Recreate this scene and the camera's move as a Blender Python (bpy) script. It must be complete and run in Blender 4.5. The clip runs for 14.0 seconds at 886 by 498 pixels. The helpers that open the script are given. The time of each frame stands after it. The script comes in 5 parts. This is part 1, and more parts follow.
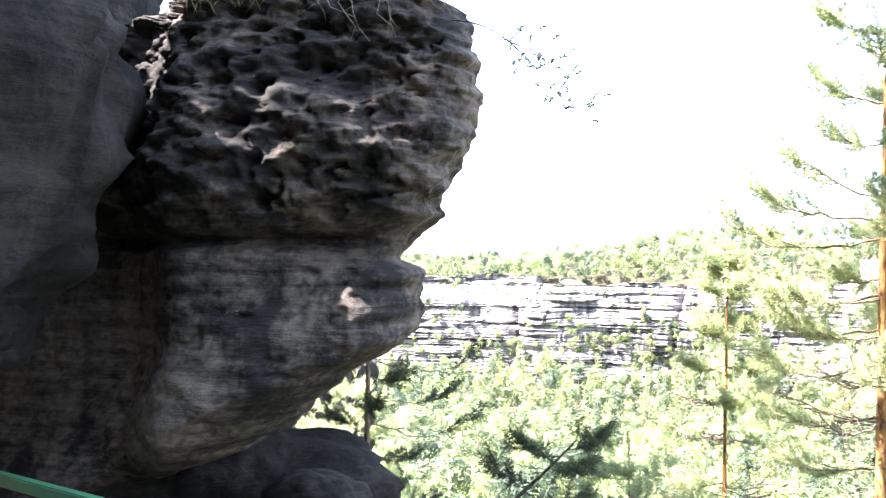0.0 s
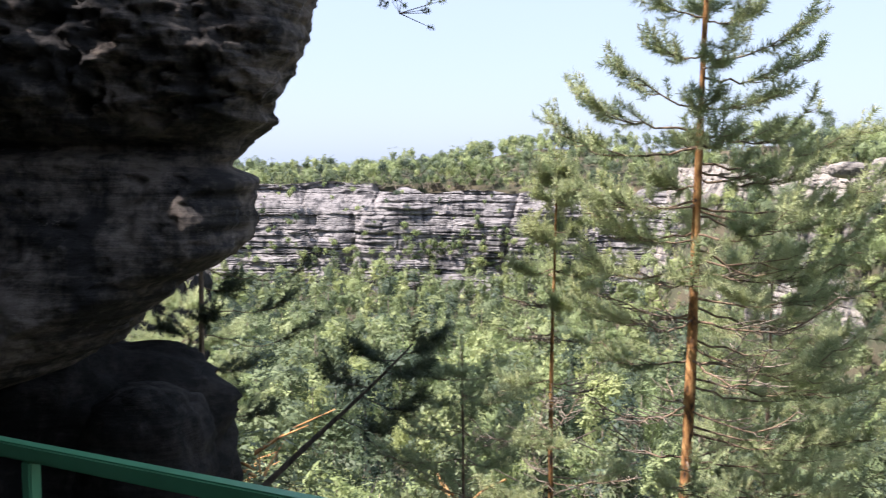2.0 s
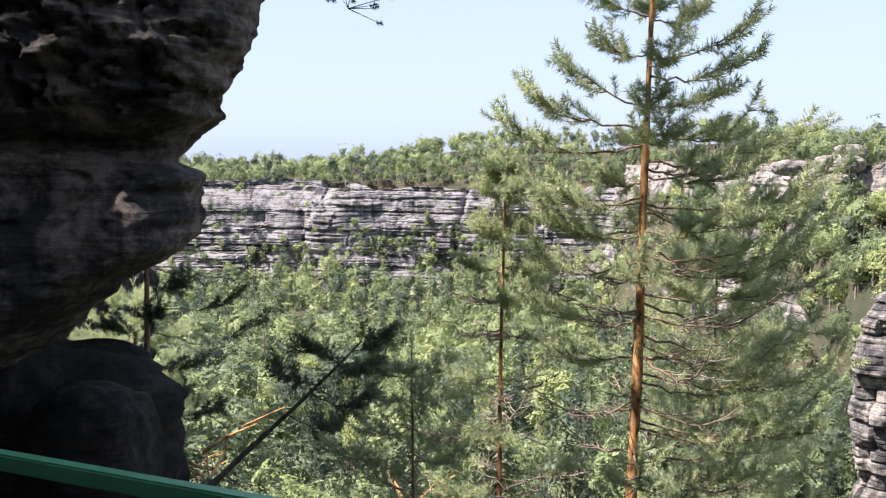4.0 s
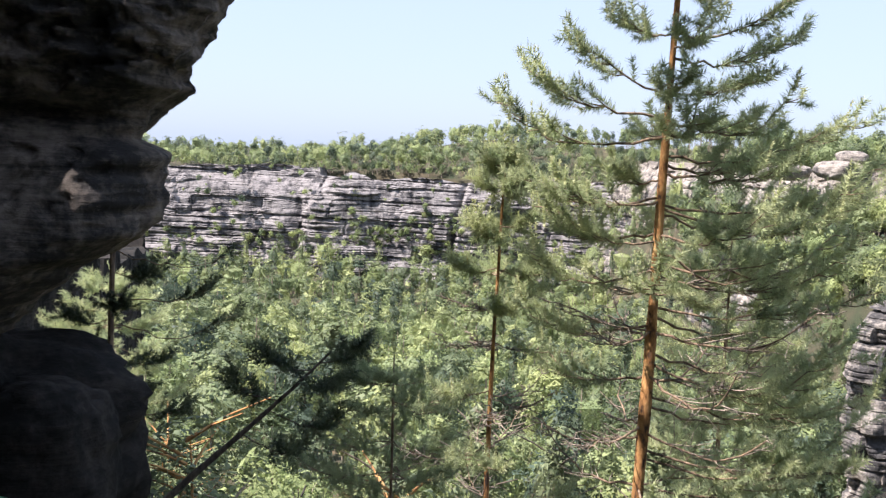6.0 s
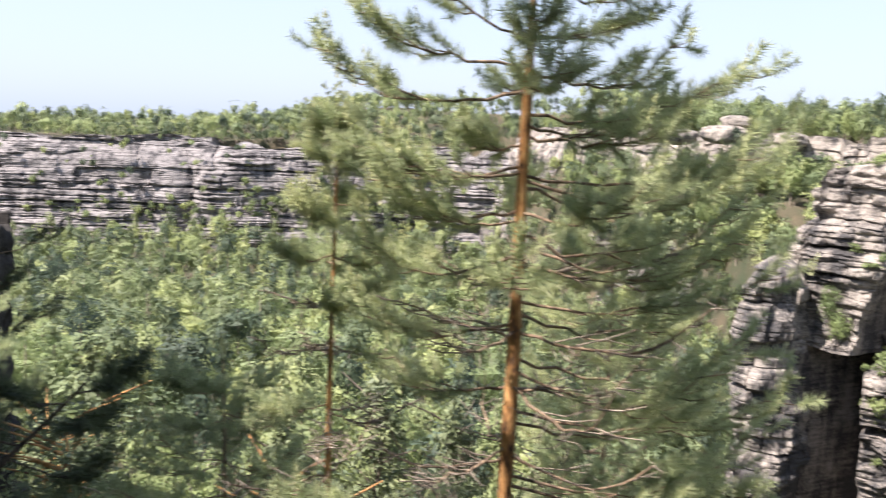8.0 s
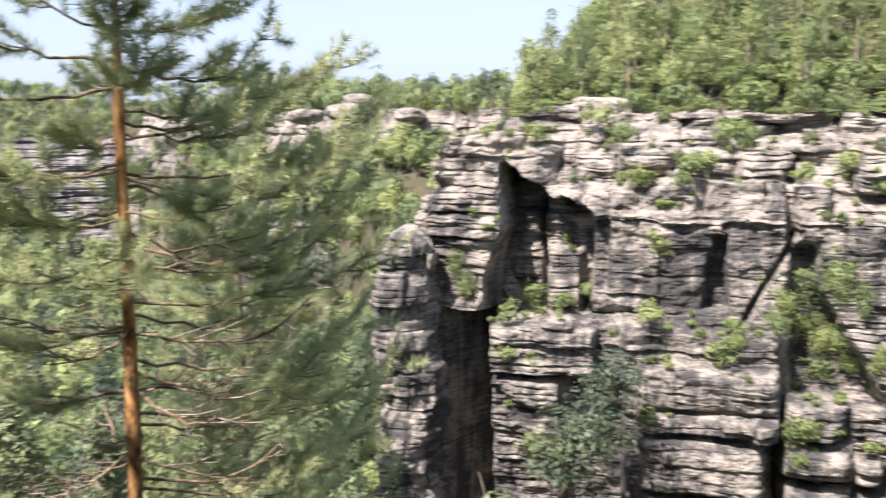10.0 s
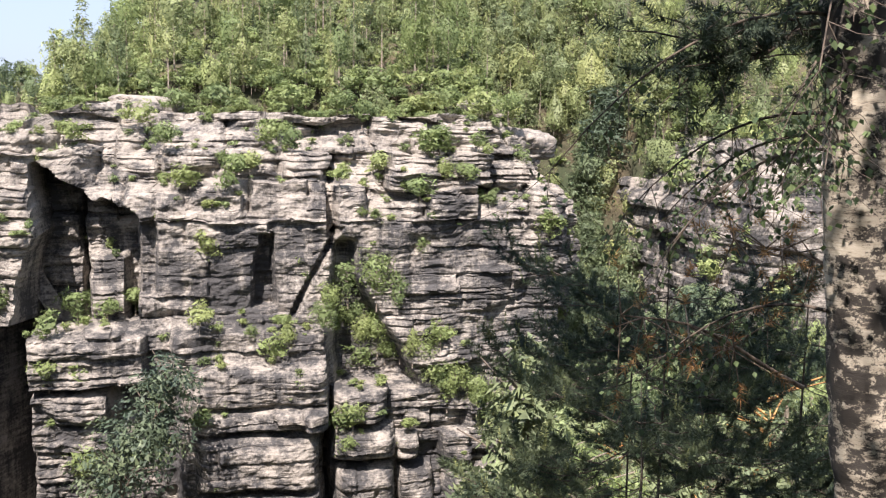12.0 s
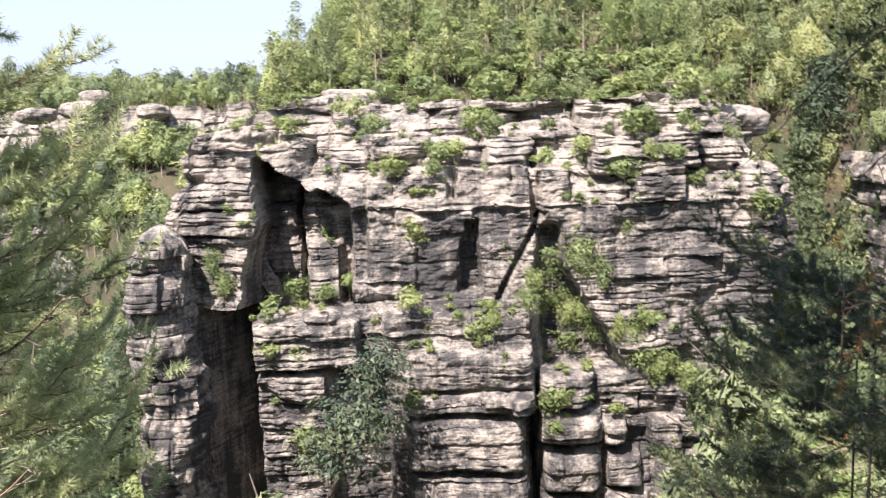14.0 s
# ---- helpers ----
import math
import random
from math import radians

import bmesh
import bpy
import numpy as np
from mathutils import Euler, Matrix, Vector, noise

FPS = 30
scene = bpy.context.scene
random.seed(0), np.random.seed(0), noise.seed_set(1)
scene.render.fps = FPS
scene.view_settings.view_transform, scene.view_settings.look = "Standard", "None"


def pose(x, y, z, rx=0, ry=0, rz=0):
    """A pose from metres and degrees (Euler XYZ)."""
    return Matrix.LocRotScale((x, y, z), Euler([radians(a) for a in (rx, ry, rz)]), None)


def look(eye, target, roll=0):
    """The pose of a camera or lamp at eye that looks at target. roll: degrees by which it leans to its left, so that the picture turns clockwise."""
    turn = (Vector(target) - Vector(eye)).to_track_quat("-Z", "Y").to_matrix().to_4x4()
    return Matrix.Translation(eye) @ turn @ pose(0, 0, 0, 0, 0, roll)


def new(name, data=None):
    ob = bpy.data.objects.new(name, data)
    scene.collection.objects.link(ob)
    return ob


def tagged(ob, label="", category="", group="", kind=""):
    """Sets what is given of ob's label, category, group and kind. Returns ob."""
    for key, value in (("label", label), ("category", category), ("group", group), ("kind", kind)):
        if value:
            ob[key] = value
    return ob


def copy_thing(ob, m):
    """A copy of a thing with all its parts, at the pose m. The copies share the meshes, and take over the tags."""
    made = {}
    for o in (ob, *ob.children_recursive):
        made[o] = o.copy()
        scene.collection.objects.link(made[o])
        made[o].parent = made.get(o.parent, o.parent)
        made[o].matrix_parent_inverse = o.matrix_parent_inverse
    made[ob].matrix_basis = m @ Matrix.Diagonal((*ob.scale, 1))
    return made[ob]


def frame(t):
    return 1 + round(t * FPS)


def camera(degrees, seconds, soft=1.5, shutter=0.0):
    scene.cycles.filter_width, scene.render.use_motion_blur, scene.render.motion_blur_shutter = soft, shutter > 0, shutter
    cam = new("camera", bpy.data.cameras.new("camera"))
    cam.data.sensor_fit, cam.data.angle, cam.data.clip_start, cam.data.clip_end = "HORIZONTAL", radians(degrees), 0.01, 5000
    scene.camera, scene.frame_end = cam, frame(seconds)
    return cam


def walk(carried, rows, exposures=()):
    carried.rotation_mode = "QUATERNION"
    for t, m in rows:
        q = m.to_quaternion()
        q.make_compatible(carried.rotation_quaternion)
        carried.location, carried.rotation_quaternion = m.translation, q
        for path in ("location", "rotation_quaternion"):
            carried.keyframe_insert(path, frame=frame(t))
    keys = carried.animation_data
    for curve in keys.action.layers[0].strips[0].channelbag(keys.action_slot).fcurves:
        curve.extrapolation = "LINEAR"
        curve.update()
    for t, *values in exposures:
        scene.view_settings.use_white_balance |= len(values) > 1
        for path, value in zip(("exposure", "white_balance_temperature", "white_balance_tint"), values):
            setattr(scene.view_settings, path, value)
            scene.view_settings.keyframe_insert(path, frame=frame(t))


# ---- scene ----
cam = camera(50.01, 14.0, 1.2, 0.6)
PATH = [
    (0.0, pose(0.000, 0.000, 0.000, 90.55, -0.20, 12.59)),
    (0.5, pose(0.000, 0.000, 0.000, 90.58, -0.02, 10.23)),
    (1.0, pose(0.000, 0.000, 0.000, 88.15, 0.34, 6.01)),
    (1.5, pose(0.000, 0.000, 0.000, 86.44, 0.23, 4.68)),
    (2.0, pose(0.000, 0.000, 0.000, 85.04, -0.23, 2.73)),
    (2.5, pose(0.000, 0.000, 0.000, 85.46, 0.25, 0.56)),
    (3.0, pose(0.000, 0.000, 0.000, 85.20, -0.15, 0.00)),
    (3.5, pose(0.000, 0.000, 0.000, 84.96, -0.20, -0.27)),
    (6.0, pose(0.061, 0.739, -0.028, 84.38, -2.49, -0.28)),
    (6.5, pose(0.049, 1.263, -0.042, 83.92, -2.78, -0.63)),
    (7.0, pose(0.114, 1.751, -0.058, 83.47, -2.88, -0.97)),
    (7.5, pose(0.240, 1.786, -0.040, 83.05, -2.20, -3.95)),
    (8.0, pose(0.450, 1.778, -0.045, 82.70, -1.95, -6.49)),
    (8.2, pose(0.500, 1.772, -0.045, 82.60, -1.70, -8.60)),
    (10.3, pose(0.545, 1.635, 0.000, 81.76, 0.59, -32.31)),
    (10.5, pose(0.545, 1.635, 0.000, 81.67, 0.53, -35.17)),
    (11.0, pose(0.545, 1.635, 0.000, 81.53, -0.10, -43.83)),
    (11.5, pose(0.545, 1.635, 0.000, 81.57, -0.44, -50.41)),
    (12.0, pose(0.545, 1.635, 0.000, 82.00, -0.86, -55.30)),
    (12.5, pose(0.545, 1.635, 0.000, 82.13, -0.13, -52.11)),
    (13.0, pose(0.545, 1.635, 0.000, 82.53, -1.31, -44.71)),
    (13.5, pose(0.545, 1.635, 0.000, 81.87, 0.29, -42.37)),
    (14.0, pose(0.545, 1.635, 0.000, 81.16, 1.80, -43.30)),
]
EXPOSURES = [(0.0, 3.6, 6310, 18.5), (0.3, 2.9, 6310, 18.5), (0.6, 2.05, 6310, 18.5), (1.0, 1.88, 6310, 18.5), (1.5, 1.6, 6310, 20), (2.0, 1.52, 6310, 20), (3.5, 1.49, 6310, 20), (7.0, 1.46, 6380, 20), (7.5, 1.57, 6510, 19.5), (8.2, 1.54, 6560, 19.5), (10.3, 1.5, 6480, 18.5),
             (12.0, 1.38, 6480, 18.5), (13.0, 1.53, 6490, 19), (14.0, 1.58, 6540, 20)]
walk(cam, PATH, EXPOSURES)

# ---- daylight: clear sky, sun from behind the shoulder ----
SUN_AZ, SUN_EL = radians(109), radians(55)
sun_way = Vector((-math.sin(SUN_AZ) * math.cos(SUN_EL), math.cos(SUN_AZ) * math.cos(SUN_EL), math.sin(SUN_EL)))
world = bpy.data.worlds.new("sky")
scene.world = world
world.use_nodes = True
wn = world.node_tree
sky = wn.nodes.new("ShaderNodeTexSky")
sky.sky_type, sky.sun_disc = "NISHITA", False
sky.sun_elevation, sky.sun_rotation = SUN_EL, math.atan2(sun_way.x, sun_way.y)
sky.air_density, sky.dust_density, sky.ozone_density = 1.0, 1.5, 1.0
haze = wn.nodes.new("ShaderNodeMix")  # thin bright summer haze over the whole sky
haze.data_type = "RGBA"
haze.inputs[0].default_value = 0.7
haze.inputs[7].default_value = (4.1, 5.1, 6.5, 1)
wn.links.new(sky.outputs["Color"], haze.inputs[6])
wn.nodes["Background"].inputs["Strength"].default_value = 0.07
wn.links.new(haze.outputs[2], wn.nodes["Background"].inputs["Color"])
sun = new("sun", bpy.data.lights.new("sun", "SUN"))
sun.data.energy, sun.data.angle, sun.data.color = 4.8, radians(0.53), (1.0, 0.94, 0.85)
sun.matrix_world = look(sun_way * 50, (0, 0, 0))

# ---- noise on arrays ----
def lattice(ix, iy, iz, seed):
    h = (ix.astype(np.int64) * 374761393 + iy.astype(np.int64) * 668265263 + iz.astype(np.int64) * 2147483647 + seed * 974634181) & 0xFFFFFFFF
    h = ((h ^ (h >> 13)) * 1274126177) & 0xFFFFFFFF
    h = ((h ^ (h >> 16)) * 1103515245) & 0xFFFFFFFF
    return ((h ^ (h >> 15)) & 0xFFFFFF) / 8388607.5 - 1.0


def vnoise(x, y, z=0.0, seed=0):
    x, y, z = np.broadcast_arrays(np.asarray(x, float), np.asarray(y, float), np.asarray(z, float))
    ix, iy, iz = np.floor(x), np.floor(y), np.floor(z)
    fx, fy, fz = x - ix, y - iy, z - iz
    fx, fy, fz = fx * fx * (3 - 2 * fx), fy * fy * (3 - 2 * fy), fz * fz * (3 - 2 * fz)
    total = 0
    for a in (0, 1):
        for b in (0, 1):
            for c in (0, 1):
                w = (fx if a else 1 - fx) * (fy if b else 1 - fy) * (fz if c else 1 - fz)
                total = total + w * lattice(ix + a, iy + b, iz + c, seed)
    return total


def fbm(x, y, z=0.0, octaves=4, seed=0):
    total, amp = 0, 0.5
    for o in range(octaves):
        total = total + amp * vnoise(np.asarray(x) * 2 ** o + 17.3 * o, np.asarray(y) * 2 ** o - 9.1 * o, np.asarray(z) * 2 ** o, seed + o)
        amp *= 0.5
    return total


def smooth(x, a, b):
    t = np.clip((np.asarray(x, float) - a) / (b - a), 0, 1)
    return t * t * (3 - 2 * t)


# ---- materials ----
def material(name):
    m = bpy.data.materials.new(name)
    m.use_nodes = True
    n, l = m.node_tree.nodes, m.node_tree.links
    return m, n, l, n["Principled BSDF"]


def noise_node(n, l, vec, scale, detail=5, rough=0.55, stretch=(1, 1, 1)):
    mp = n.new("ShaderNodeMapping")
    mp.inputs["Scale"].default_value = stretch
    l.new(vec, mp.inputs["Vector"])
    t = n.new("ShaderNodeTexNoise")
    t.inputs["Scale"].default_value, t.inputs["Detail"].default_value, t.inputs["Roughness"].default_value = scale, detail, rough
    l.new(mp.outputs["Vector"], t.inputs["Vector"])
    return t.outputs["Fac"]


def ramp(n, l, fac, stops):
    r = n.new("ShaderNodeValToRGB")
    el = r.color_ramp.elements
    while len(el) < len(stops):
        el.new(0.5)
    for e, (p, c) in zip(el, stops):
        e.position, e.color = p, (*c, 1)
    l.new(fac, r.inputs["Fac"])
    return r.outputs["Color"]


def mix(n, l, fac, a, b, blend="MIX"):
    x = n.new("ShaderNodeMix")
    x.data_type, x.blend_type = "RGBA", blend
    for sock, v in ((x.inputs[0], fac), (x.inputs[6], a), (x.inputs[7], b)):
        if isinstance(v, (int, float)):
            sock.default_value = v
        elif isinstance(v, tuple):
            sock.default_value = (*v, 1)
        else:
            l.new(v, sock)
    return x.outputs[2]


def bump(n, l, height, strength, distance, bsdf):
    b = n.new("ShaderNodeBump")
    b.inputs["Strength"].default_value, b.inputs["Distance"].default_value = strength, distance
    l.new(height, b.inputs["Height"])
    l.new(b.outputs["Normal"], bsdf.inputs["Normal"])


def sandstone(name, light, mid, dark, size, dark_share=0.5, moss=0.0, bump_m=0.1, lichen=0.0, beds=()):
    """Bedded sandstone: grains, bedding streaks, black weathering crust, a little moss. size: metres of the large
    patches. beds: rows of (height, how much further the dark colour spreads at that height)."""
    m, n, l, bs = material(name)
    pos = n.new("ShaderNodeNewGeometry").outputs["Position"]
    big = noise_node(n, l, pos, 1 / size, 6, 0.6)
    bed = noise_node(n, l, pos, 1 / size, 7, 0.65, (0.25, 0.25, 5.0))
    drip = noise_node(n, l, pos, 1 / size, 6, 0.6, (3.0, 3.0, 0.3))
    fine = noise_node(n, l, pos, 14 / size, 8, 0.7)
    lamina = noise_node(n, l, pos, 1 / size, 8, 0.7, (1.2, 1.2, 14.0))
    base = ramp(n, l, mix(n, l, 0.45, bed, lamina), [(0.36, mid), (0.5, light), (0.64, mid)])
    base = mix(n, l, ramp(n, l, big, [(0.35, (0, 0, 0)), (0.65, (1, 1, 1))]), base, light)
    broken = mix(n, l, 0.35, mix(n, l, 0.5, drip, big), mix(n, l, 0.5, fine, lamina))
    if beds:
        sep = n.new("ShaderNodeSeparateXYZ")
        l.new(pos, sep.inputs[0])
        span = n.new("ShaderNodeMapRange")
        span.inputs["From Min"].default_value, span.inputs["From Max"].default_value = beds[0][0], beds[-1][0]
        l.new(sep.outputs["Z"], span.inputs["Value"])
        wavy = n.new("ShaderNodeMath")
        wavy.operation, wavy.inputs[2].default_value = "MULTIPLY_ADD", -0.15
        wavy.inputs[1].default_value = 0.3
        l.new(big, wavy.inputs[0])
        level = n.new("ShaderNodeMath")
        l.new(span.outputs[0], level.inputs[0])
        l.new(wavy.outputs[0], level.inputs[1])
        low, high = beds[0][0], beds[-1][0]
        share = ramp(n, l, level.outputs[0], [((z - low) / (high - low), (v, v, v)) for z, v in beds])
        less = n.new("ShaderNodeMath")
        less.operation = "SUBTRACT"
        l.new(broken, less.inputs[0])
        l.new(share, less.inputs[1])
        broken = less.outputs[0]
    crust = ramp(n, l, broken, [(dark_share - 0.045, (1, 1, 1)), (dark_share + 0.045, (0, 0, 0))])
    base = mix(n, l, crust, base, dark)
    base = mix(n, l, 0.6, base, ramp(n, l, mix(n, l, 0.5, fine, lamina), [(0.36, (0.22, 0.22, 0.22)), (0.64, (0.8, 0.8, 0.8))]), "OVERLAY")
    if moss:
        mo = ramp(n, l, noise_node(n, l, pos, 2.3 / size, 6, 0.7), [(1 - moss - 0.05, (0, 0, 0)), (1 - moss + 0.05, (1, 1, 1))])
        base = mix(n, l, mo, base, (0.07, 0.085, 0.025))
    if lichen:
        li = ramp(n, l, mix(n, l, 0.4, noise_node(n, l, pos, 2.2 / size, 9, 0.78, (0.6, 0.6, 2.0)), fine), [(1 - lichen - 0.045, (0, 0, 0)), (1 - lichen - 0.01, (1, 1, 1))])
        base = mix(n, l, li, base, (0.33, 0.30, 0.27))
    l.new(base, bs.inputs["Base Color"])
    bs.inputs["Roughness"].default_value = 0.93
    bs.inputs["Specular IOR Level"].default_value = 0.25
    bump(n, l, mix(n, l, 0.5, fine, lamina), 0.9, bump_m, bs)
    return m


def leafy(name, a, b, c, translucent=0.35, gaps=0.0, vary=1.0):
    """Leaves or needles: colour varies from leaf to leaf and from tree to tree. gaps: how finely a spray is broken into leaflets, per metre."""
    m, n, l, bs = material(name)
    geo = n.new("ShaderNodeNewGeometry")
    att = n.new("ShaderNodeAttribute")
    att.attribute_name = "tint"
    col = ramp(n, l, att.outputs["Fac"], [(0.0, a), (0.5, b), (1.0, c)])
    val = ramp(n, l, geo.outputs["Random Per Island"], [(0.0, (0.32, 0.32, 0.32)), (1.0, (0.68, 0.68, 0.68))])
    col = mix(n, l, 0.8 * vary, col, val, "OVERLAY")
    mott = noise_node(n, l, geo.outputs["Position"], 2.2, 5, 0.7)
    col = mix(n, l, 0.7 * vary, col, ramp(n, l, mott, [(0.3, (0.25, 0.25, 0.25)), (0.7, (0.75, 0.75, 0.75))]), "OVERLAY")
    l.new(col, bs.inputs["Base Color"])
    bs.inputs["Roughness"].default_value = 0.6
    bs.inputs["Specular IOR Level"].default_value = 0.35
    tr = n.new("ShaderNodeBsdfTranslucent")
    l.new(col, tr.inputs["Color"])
    ms = n.new("ShaderNodeMixShader")
    ms.inputs[0].default_value = translucent
    l.new(bs.outputs[0], ms.inputs[1])
    l.new(tr.outputs[0], ms.inputs[2])
    last = ms.outputs[0]
    if gaps:
        hole = ramp(n, l, noise_node(n, l, geo.outputs["Position"], gaps, 3, 0.6), [(0.47, (0, 0, 0)), (0.50, (1, 1, 1))])
        clear = n.new("ShaderNodeBsdfTransparent")
        cut = n.new("ShaderNodeMixShader")
        l.new(hole, cut.inputs[0])
        l.new(clear.outputs[0], cut.inputs[1])
        l.new(last, cut.inputs[2])
        last = cut.outputs[0]
    l.new(last, n["Material Output"].inputs["Surface"])
    return m


def barky(name, a, b, c, scale, stretch=(1, 1, 0.25), bump_m=0.008):
    m, n, l, bs = material(name)
    pos = n.new("ShaderNodeTexCoord").outputs["Object"]
    f = noise_node(n, l, pos, scale, 6, 0.65, stretch)
    g = noise_node(n, l, pos, scale * 0.22, 3, 0.5)
    col = ramp(n, l, f, [(0.36, a), (0.5, b), (0.66, c)])
    col = mix(n, l, 0.5, col, ramp(n, l, g, [(0.3, (0.3, 0.3, 0.3)), (0.7, (0.72, 0.7, 0.66))]), "OVERLAY")
    l.new(col, bs.inputs["Base Color"])
    bs.inputs["Roughness"].default_value = 0.9
    bump(n, l, f, 1.0, bump_m, bs)
    return m


ROCK_FAR = sandstone("grey_sandstone_far", (0.236, 0.222, 0.218), (0.140, 0.133, 0.134), (0.048, 0.047, 0.050), 7.0, 0.485, 0.0, 0.6)
# darker from the lip down, paler towards the top
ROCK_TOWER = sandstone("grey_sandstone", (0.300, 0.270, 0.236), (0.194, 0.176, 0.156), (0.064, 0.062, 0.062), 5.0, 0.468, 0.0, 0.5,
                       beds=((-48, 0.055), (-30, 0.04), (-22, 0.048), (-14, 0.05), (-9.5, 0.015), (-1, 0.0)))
# darker on the upper block than on the slab beneath
ROCK_NEAR = sandstone("dark_sandstone", (0.175, 0.146, 0.122), (0.098, 0.083, 0.072), (0.033, 0.031, 0.030), 1.1, 0.5, 0.07, 0.06, 0.345, beds=((-2.7, 0.0), (0.08, 0.0), (0.3, 0.04), (2.3, 0.04)))


# darker copy of the dark sandstone, with shade put into its colour
ROCK_SHADED = sandstone("shade_dark_sandstone", (0.036, 0.032, 0.028), (0.022, 0.020, 0.018), (0.011, 0.011, 0.010), 1.3, 0.5, 0.2, 0.06)


def forest_floor():
    m, n, l, bs = material("forest_floor")
    pos = n.new("ShaderNodeNewGeometry").outputs["Position"]
    a = noise_node(n, l, pos, 0.12, 7, 0.65)
    b = noise_node(n, l, pos, 2.5, 8, 0.7)
    col = ramp(n, l, a, [(0.35, (0.03, 0.042, 0.018)), (0.55, (0.065, 0.055, 0.032)), (0.7, (0.11, 0.085, 0.048))])
    col = mix(n, l, 0.7, col, ramp(n, l, b, [(0.3, (0.25, 0.25, 0.25)), (0.7, (0.72, 0.72, 0.72))]), "OVERLAY")
    l.new(col, bs.inputs["Base Color"])
    bs.inputs["Roughness"].default_value = 0.95
    bump(n, l, b, 0.8, 0.12, bs)
    return m


GROUND = forest_floor()
LEAF = leafy("broad_leaves", (0.06, 0.095, 0.05), (0.19, 0.25, 0.085), (0.31, 0.35, 0.12), 0.35, vary=0.75)
LEAF_SPRAY = leafy("leaf_sprays", (0.075, 0.108, 0.062), (0.219, 0.278, 0.116), (0.315, 0.36, 0.142), 0.32, 3.2, 0.7)
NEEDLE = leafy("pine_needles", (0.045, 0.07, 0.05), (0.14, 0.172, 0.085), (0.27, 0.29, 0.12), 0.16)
NEEDLE_SPRAY = leafy("needle_sprays", (0.061, 0.09, 0.059), (0.192, 0.238, 0.11), (0.325, 0.365, 0.15), 0.25, 3.0, 0.7)
BARK_PINE = barky("orange_pine_bark", (0.06, 0.035, 0.022), (0.40, 0.20, 0.07), (0.62, 0.38, 0.16), 24, (1, 1, 0.45), 0.012)
BARK_DARK = barky("dark_bark", (0.03, 0.025, 0.02), (0.09, 0.07, 0.055), (0.16, 0.13, 0.10), 28)
BARK_LIMB = barky("brown_limb_bark", (0.08, 0.058, 0.042), (0.22, 0.155, 0.105), (0.36, 0.27, 0.18), 40)
BARK_GREY = barky("grey_bark", (0.10, 0.085, 0.07), (0.24, 0.2, 0.16), (0.36, 0.31, 0.26), 20)


def birch_bark():
    m, n, l, bs = material("birch_bark")
    pos = n.new("ShaderNodeTexCoord").outputs["Object"]
    len_ = noise_node(n, l, pos, 9, 6, 0.7, (1, 1, 5.0))
    patch = mix(n, l, 0.3, noise_node(n, l, pos, 9.0, 9, 0.82, (1, 1, 1.6)), noise_node(n, l, pos, 2.6, 5, 0.6, (1, 1, 0.7)))
    col = ramp(n, l, len_, [(0.36, (0.10, 0.08, 0.06)), (0.45, (0.40, 0.345, 0.265)), (0.7, (0.53, 0.475, 0.375))])
    # black scars of the bark, widened to paint in foliage shade as well
    col = mix(n, l, ramp(n, l, patch, [(0.50, (1, 1, 1)), (0.53, (0, 0, 0))]), col, (0.04, 0.034, 0.028))
    l.new(col, bs.inputs["Base Color"])
    bs.inputs["Roughness"].default_value = 0.8
    bump(n, l, mix(n, l, 0.5, len_, patch), 0.8, 0.01, bs)
    return m


BIRCH = birch_bark()


def painted(name, col, chip):
    m, n, l, bs = material(name)
    pos = n.new("ShaderNodeTexCoord").outputs["Object"]
    w = noise_node(n, l, pos, 9, 8, 0.7)
    g = noise_node(n, l, pos, 2.2, 4, 0.5)
    c = mix(n, l, ramp(n, l, g, [(0.35, (0, 0, 0)), (0.7, (1, 1, 1))]), col, tuple(v * 0.75 for v in col))
    c = mix(n, l, ramp(n, l, w, [(0.68, (0, 0, 0)), (0.72, (1, 1, 1))]), c, chip)
    l.new(c, bs.inputs["Base Color"])
    bs.inputs["Roughness"].default_value = 0.45
    bump(n, l, w, 0.3, 0.002, bs)
    return m


GREEN_PAINT = painted("green_paint", (0.085, 0.33, 0.17), (0.14, 0.06, 0.03))

# ---- mesh helpers ----
def mesh_from(name, verts, faces, mat, tint=None, flat=True):
    """A mesh from arrays: verts (n, 3), faces (m, 3 or 4)."""
    verts, faces = np.asarray(verts, np.float32), np.asarray(faces, np.int32)
    me = bpy.data.meshes.new(name)
    k = faces.shape[1]
    me.vertices.add(len(verts))
    me.loops.add(faces.size)
    me.polygons.add(len(faces))
    me.vertices.foreach_set("co", verts.ravel())
    me.loops.foreach_set("vertex_index", faces.ravel())
    me.polygons.foreach_set("loop_start", np.arange(0, faces.size, k, dtype=np.int32))
    me.polygons.foreach_set("use_smooth", np.full(len(faces), not flat))
    if tint is not None:
        me.attributes.new("tint", "FLOAT", "POINT").data.foreach_set("value", np.asarray(tint, np.float32))
    me.materials.append(mat)
    me.update(calc_edges=True)
    return me


def child(name, me, parent, label=""):
    ob = new(name, me)
    ob.parent = parent
    if label:
        ob["label"] = label
    return ob


def grid_faces(nu, nv, close=False):
    i, j = np.meshgrid(np.arange(nu if close else nu - 1), np.arange(nv - 1), indexing="ij")
    a, b = i * nv + j, ((i + 1) % nu) * nv + j
    return np.stack([a, b, b + 1, a + 1], -1).reshape(-1, 4)


